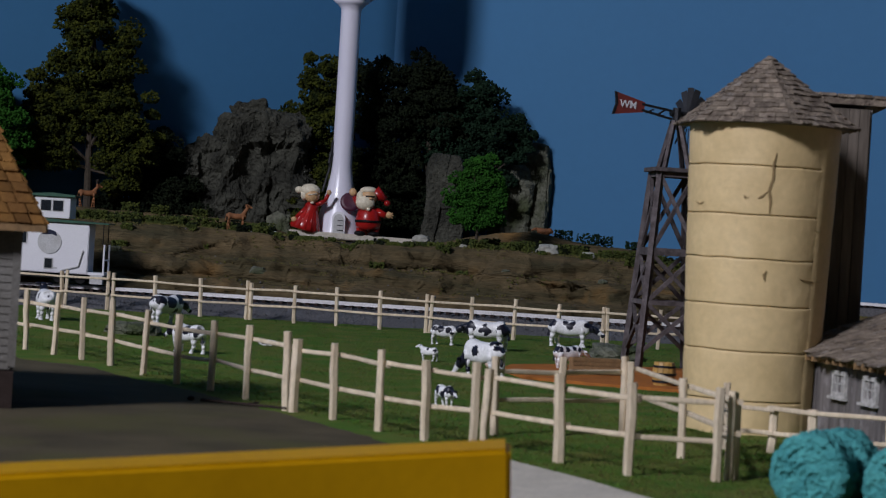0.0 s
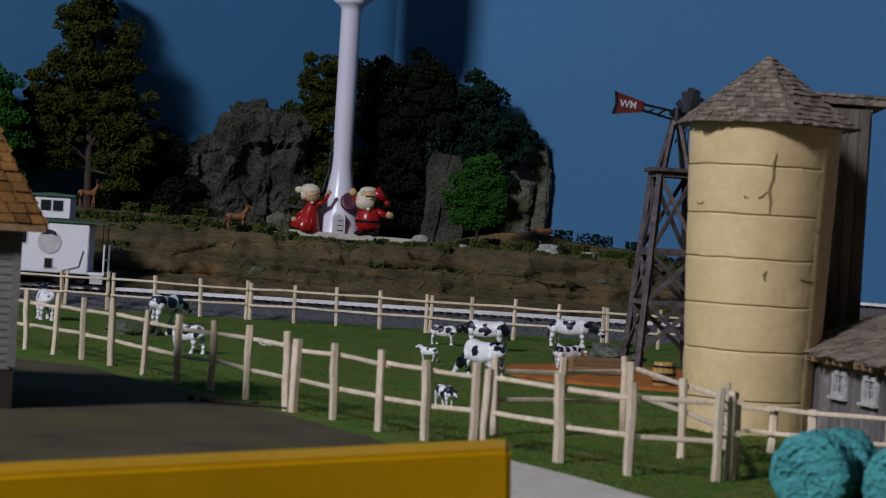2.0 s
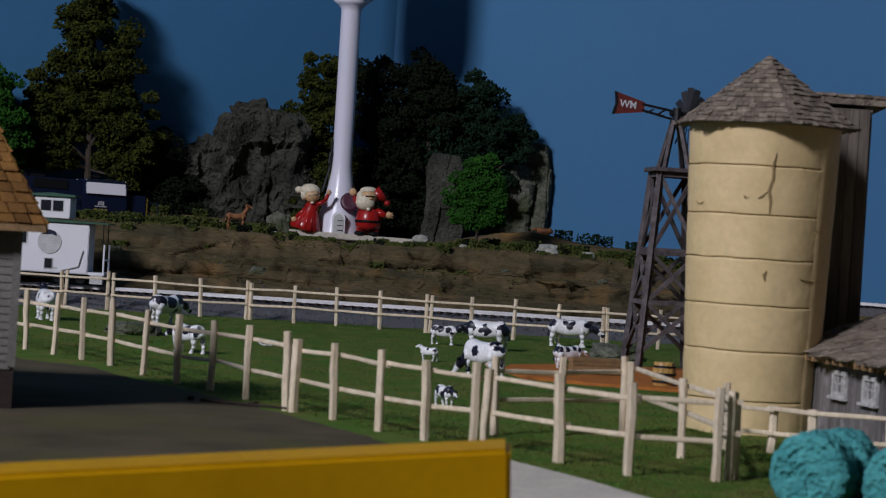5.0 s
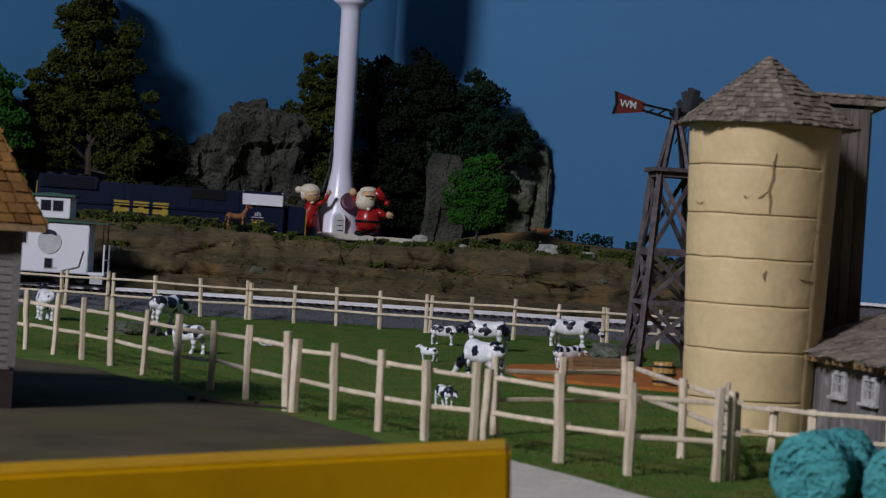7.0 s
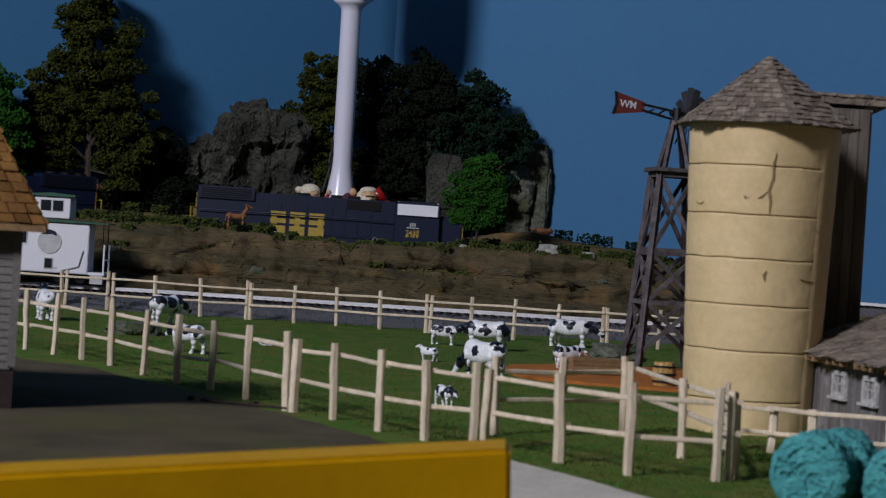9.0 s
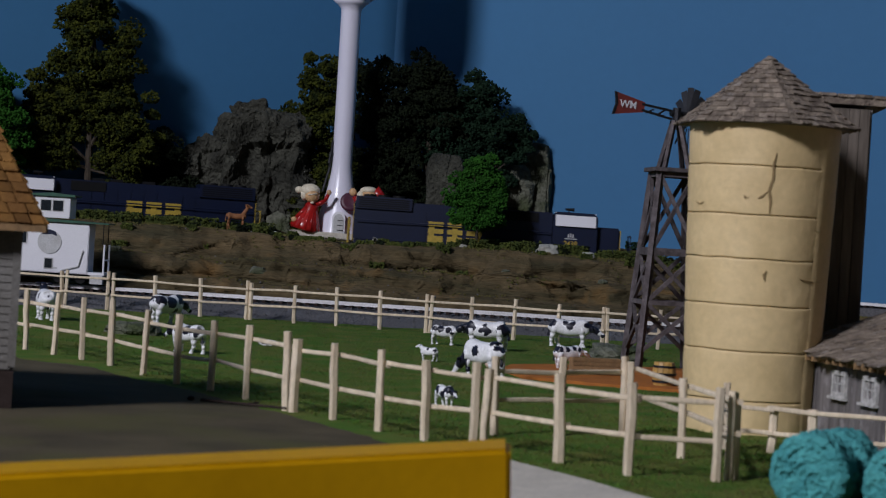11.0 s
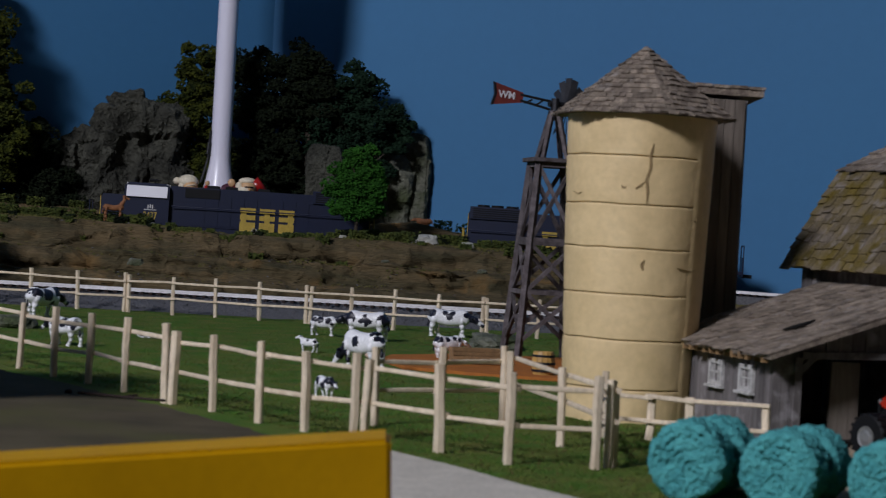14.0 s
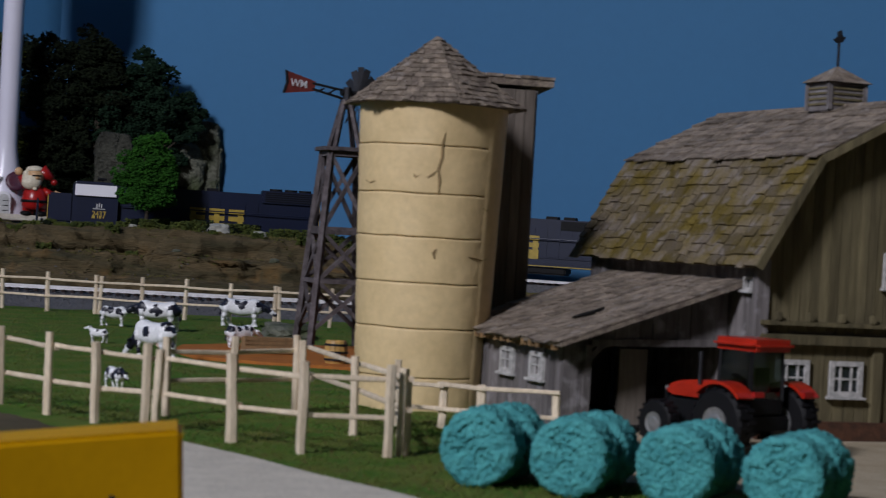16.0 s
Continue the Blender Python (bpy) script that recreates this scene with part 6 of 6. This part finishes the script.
for s in (-1, 1):
    part("headlight", box((0.0308, s * 0.0038, 0.0212), (0.0016, 0.0024, 0.0014)), M["rim"], hd)
    fen = bmesh.new()
    arc = [math.radians(42 + 8 * k) for k in range(13)]
    outer = [(-0.010 + 0.0148 * math.cos(a), 0.0125 + 0.0148 * math.sin(a)) for a in arc]
    inner_arc = [(-0.010 + 0.0137 * math.cos(a), 0.0125 + 0.0137 * math.sin(a)) for a in arc[::-1]]
    add_prism(fen, outer + inner_arc, s * 0.0165 - 0.0040, s * 0.0165 + 0.0040)
    part("fender", fen, M["tractor"], trac, "red rear fender")
    part("tail_light", box((-0.0228, s * 0.0128, 0.0235), (0.0012, 0.0050, 0.0018)), M["red"], trac)
cabt = part("cab", box((-0.0065, 0, 0.0185), (0.0170, 0.0170, 0.0060), None, 0.0006), M["black"], trac, "black-framed glazed cab")
for sx, sy in ((-1, -1), (-1, 1), (1, -1), (1, 1)):
    part("pillar", bar((-0.0065 + sx * 0.0080, sy * 0.0082, 0.0205), (-0.0065 + sx * 0.0074, sy * 0.0078, 0.0385), 0.0012, 0.0012), M["black"], cabt)
for sy in (-1, 1):
    part("side_window", box((-0.0065, sy * 0.0080, 0.0295), (0.0150, 0.0004, 0.0170)), M["tint"], cabt, "tinted cab glass")
for sx in (-1, 1):
    part("end_window", box((-0.0065 + sx * 0.0077, 0, 0.0295), (0.0004, 0.0150, 0.0170)), M["tint"], cabt, "tinted cab glass")
part("console", box((0.0005, 0, 0.0240), (0.0030, 0.0090, 0.0060), None, 0.0006), M["black"], cabt)
part("seat", add_box(box((-0.0085, 0, 0.0240), (0.0060, 0.0070, 0.0030), None, 0.0006), (-0.0110, 0, 0.0280), (0.0018, 0.0070, 0.0080)), M["black"], cabt)
part("steering_wheel", add_lathe(bmesh.new(), [(0.0018, -0.0002), (0.0024, -0.0002), (0.0024, 0.0002), (0.0018, 0.0002)], 16, pose(-0.0005, 0, 0.0278, 0, -30, 0)), M["black"], cabt)
part("cab_roof", box((-0.0070, 0, 0.0402), (0.0230, 0.0210, 0.0044), None, 0.0019), M["tractor"], cabt, "red cab roof")

# ---- house at the roadside ----
house = thing("house", "grey-sided house with a brown shingled hip roof", "house", pose(-0.258, 0.817, 0, 0, 0, 14) @ pose(0, -0.025, 0))
part("wall", box((0, -0.0250, 0.0330), (0.158, 0.110, 0.0700)), M["grey_siding"], house)
# Near-black colour on the foundation paints in the shade at the wall's foot.
part("foundation", box((0, -0.0250, 0.0065), (0.1605, 0.1125, 0.0170)), M["tie"], house, "foundation coloured dark for the shade at its foot")
for k in range(18):
    z = 0.0170 + 0.0029 * k
    part("clapboard", box((0, 0, 0), (0.158, 0.0012, 0.0030), pose(0, -0.0804, z, -8, 0, 0)), M["grey_siding"], house)
    part("clapboard", box((0, 0, 0), (0.0012, 0.110, 0.0030), pose(0.0794, -0.0250, z, 0, -8, 0)), M["grey_siding"], house)
part("corner_board", box((0.0792, -0.0802, 0.043), (0.0030, 0.0030, 0.0530)), M["grey_siding"], house)
hx, hy, he, ht = 0.0885, 0.0640, 0.0690, 0.1180
ix, iy, yc = 0.0260, 0.0480, -0.0250
bm = bmesh.new()
lo_v = [bm.verts.new((sx * hx, yc + sy * hy, he)) for sx, sy in ((-1, -1), (1, -1), (1, 1), (-1, 1))]
hi_v = [bm.verts.new((sx * (hx - ix), yc + sy * (hy - iy), ht)) for sx, sy in ((-1, -1), (1, -1), (1, 1), (-1, 1))]
bm.faces.new(lo_v), bm.faces.new(hi_v)
for k in range(4):
    bm.faces.new((lo_v[k], lo_v[(k + 1) % 4], hi_v[(k + 1) % 4], hi_v[k]))
hroof = part("roof", bm, M["brown_shingle"], house, "steep brown shingled hip roof")
shingled((-hx, yc - hy, he), (2 * hx, 0, 0), (0, iy, ht - he), 30, 13, lambda h: (h * ix / (2 * hx), 1 - h * ix / (2 * hx)), M["brown_shingle"], hroof)
shingled((hx, yc - hy, he), (0, 2 * hy, 0), (-ix, 0, ht - he), 18, 13, lambda h: (h * iy / (2 * hy), 1 - h * iy / (2 * hy)), M["brown_shingle"], hroof)
part("fascia", box((0, yc - hy, he - 0.0012), (2 * hx, 0.0016, 0.0026)), M["brown_wood"], hroof)
part("fascia", box((hx, yc, he - 0.0012), (0.0016, 2 * hy, 0.0026)), M["brown_wood"], hroof)

# ---- turf tufts, twigs and stones about the pasture and road ----
def on_pasture(x, y):
    fx = np.interp(y, [0.50, 0.66, 0.72, 0.80, 0.95, 1.08, 1.2, 1.6], [0.088, 0.032, 0.0, -0.052, -0.142, -0.218, -0.30, -0.45])
    return x > fx and not (0.036 < x < 0.20 and 1.05 < y < 1.25) and (x - 0.134) ** 2 + (y - 0.852) ** 2 > 0.0009 and not (x > 0.15 and y > 0.60 + (x - 0.15) * 0.4 and y < 1.0)


g = np.random.default_rng(21)
for nm, mm, count, size in (("grass_tufts", "grass", 34000, 0.00048), ("dry_grass_tufts", "dryturf", 12000, 0.00045)):
    ys = 0.52 * (1.58 / 0.52) ** g.uniform(0, 1, count)
    pts = [(x, y) for x, y in zip(ys * g.uniform(-0.22, 0.30, count), ys) if on_pasture(x, y)]
    if mm == "dryturf":
        pts = [(x, y) for x, y in pts if y < 0.9 or rough(x, y, 14, 2.0) > 0.1]
    tagged(clumps(nm, [np.array([x, y, 0.0001]) for x, y in pts], size, M[mm], None, 9, 0.9), "short ragged turf tufts of the pasture", "grass", kind="stuff")
g2 = np.random.default_rng(22)
pts = [(x, y) for x, y in zip(g2.uniform(-0.45, 0.45, 5200), g2.uniform(1.575, 1.72, 5200))]
tagged(clumps("ballast_stones", [np.array([x, y, ballast_z(x, y)]) for x, y in pts], 0.0015, M["gravel"], None, 10), "loose grey ballast stones beside the lower line", "stones", kind="stuff")
twig = part("twig", add_rod(rod((-0.094, 0.810, 0.0020), (-0.058, 0.792, 0.0022), 0.0006, 0.0005, 6), (-0.075, 0.800, 0.0022), (-0.070, 0.806, 0.0026), 0.0004), M["tie"])
tagged(twig, "thin dark twig lying along the road verge", "twig")
boulder("small dark clod lying on the road", (-0.0985, 0.814, 0.0018), (0.0016, 0.0014, 0.0013), 7.7, M["tie"], "clod", sub=2)
boulder("flat grey rock lying in the pasture", (-0.196, 1.290, 0.0015), (0.020, 0.022, 0.006), 8.1, M["rock"], sub=4)
boulder("flat grey rock lying in the pasture", (0.121, 1.345, 0.0020), (0.020, 0.035, 0.008), 9.4, M["rock"], sub=4)

# ---- yellow beam in the foreground ----
ylw = thing("loading_beam", "glossy yellow painted beam beside the road", "beam", pose(0.0205, 0.4750, 0.0014, 0, -3.6, 22.0))
bm = bmesh.new()
lower = [bm.verts.new((x, y, -0.002)) for x, y in ((0, 0), (0.0080, 0.0185), (-0.26, 0.0185), (-0.26, 0))]
upper = [bm.verts.new((v.co.x, v.co.y, 0.0232)) for v in lower]
bm.faces.new(lower), bm.faces.new(upper)
for k in range(4):
    bm.faces.new((lower[k], lower[(k + 1) % 4], upper[(k + 1) % 4], upper[k]))
bmesh.ops.bevel(bm, geom=list(bm.edges), offset=0.0012, segments=3, affect="EDGES")
part("beam", bm, M["yellow_box"], ylw)
part("bolt", rod((-0.018, 0.0006, 0.0085), (-0.018, -0.0006, 0.0085), 0.0007, None, 12), M["iron"], ylw)


# ---- what moves ----
def motions():
    speed, heading = 0.0786, math.degrees(-GRADE)
    for ob, x9, turn, tilt in ((loco_a, -0.121, 0, heading), (loco_b, -0.4735, 180, -heading)):
        rows = []
        for k in range(33):
            t = 0.5 * k
            x, y, z, a = line_at(x9 + speed * (t - 9.0) + 0.15)
            rows.append((t, pose(x, y, z + 0.0014, 0, 0, a) @ pose(0, 0, 0, 0, tilt, turn)))
        walk(ob, rows)


motions()
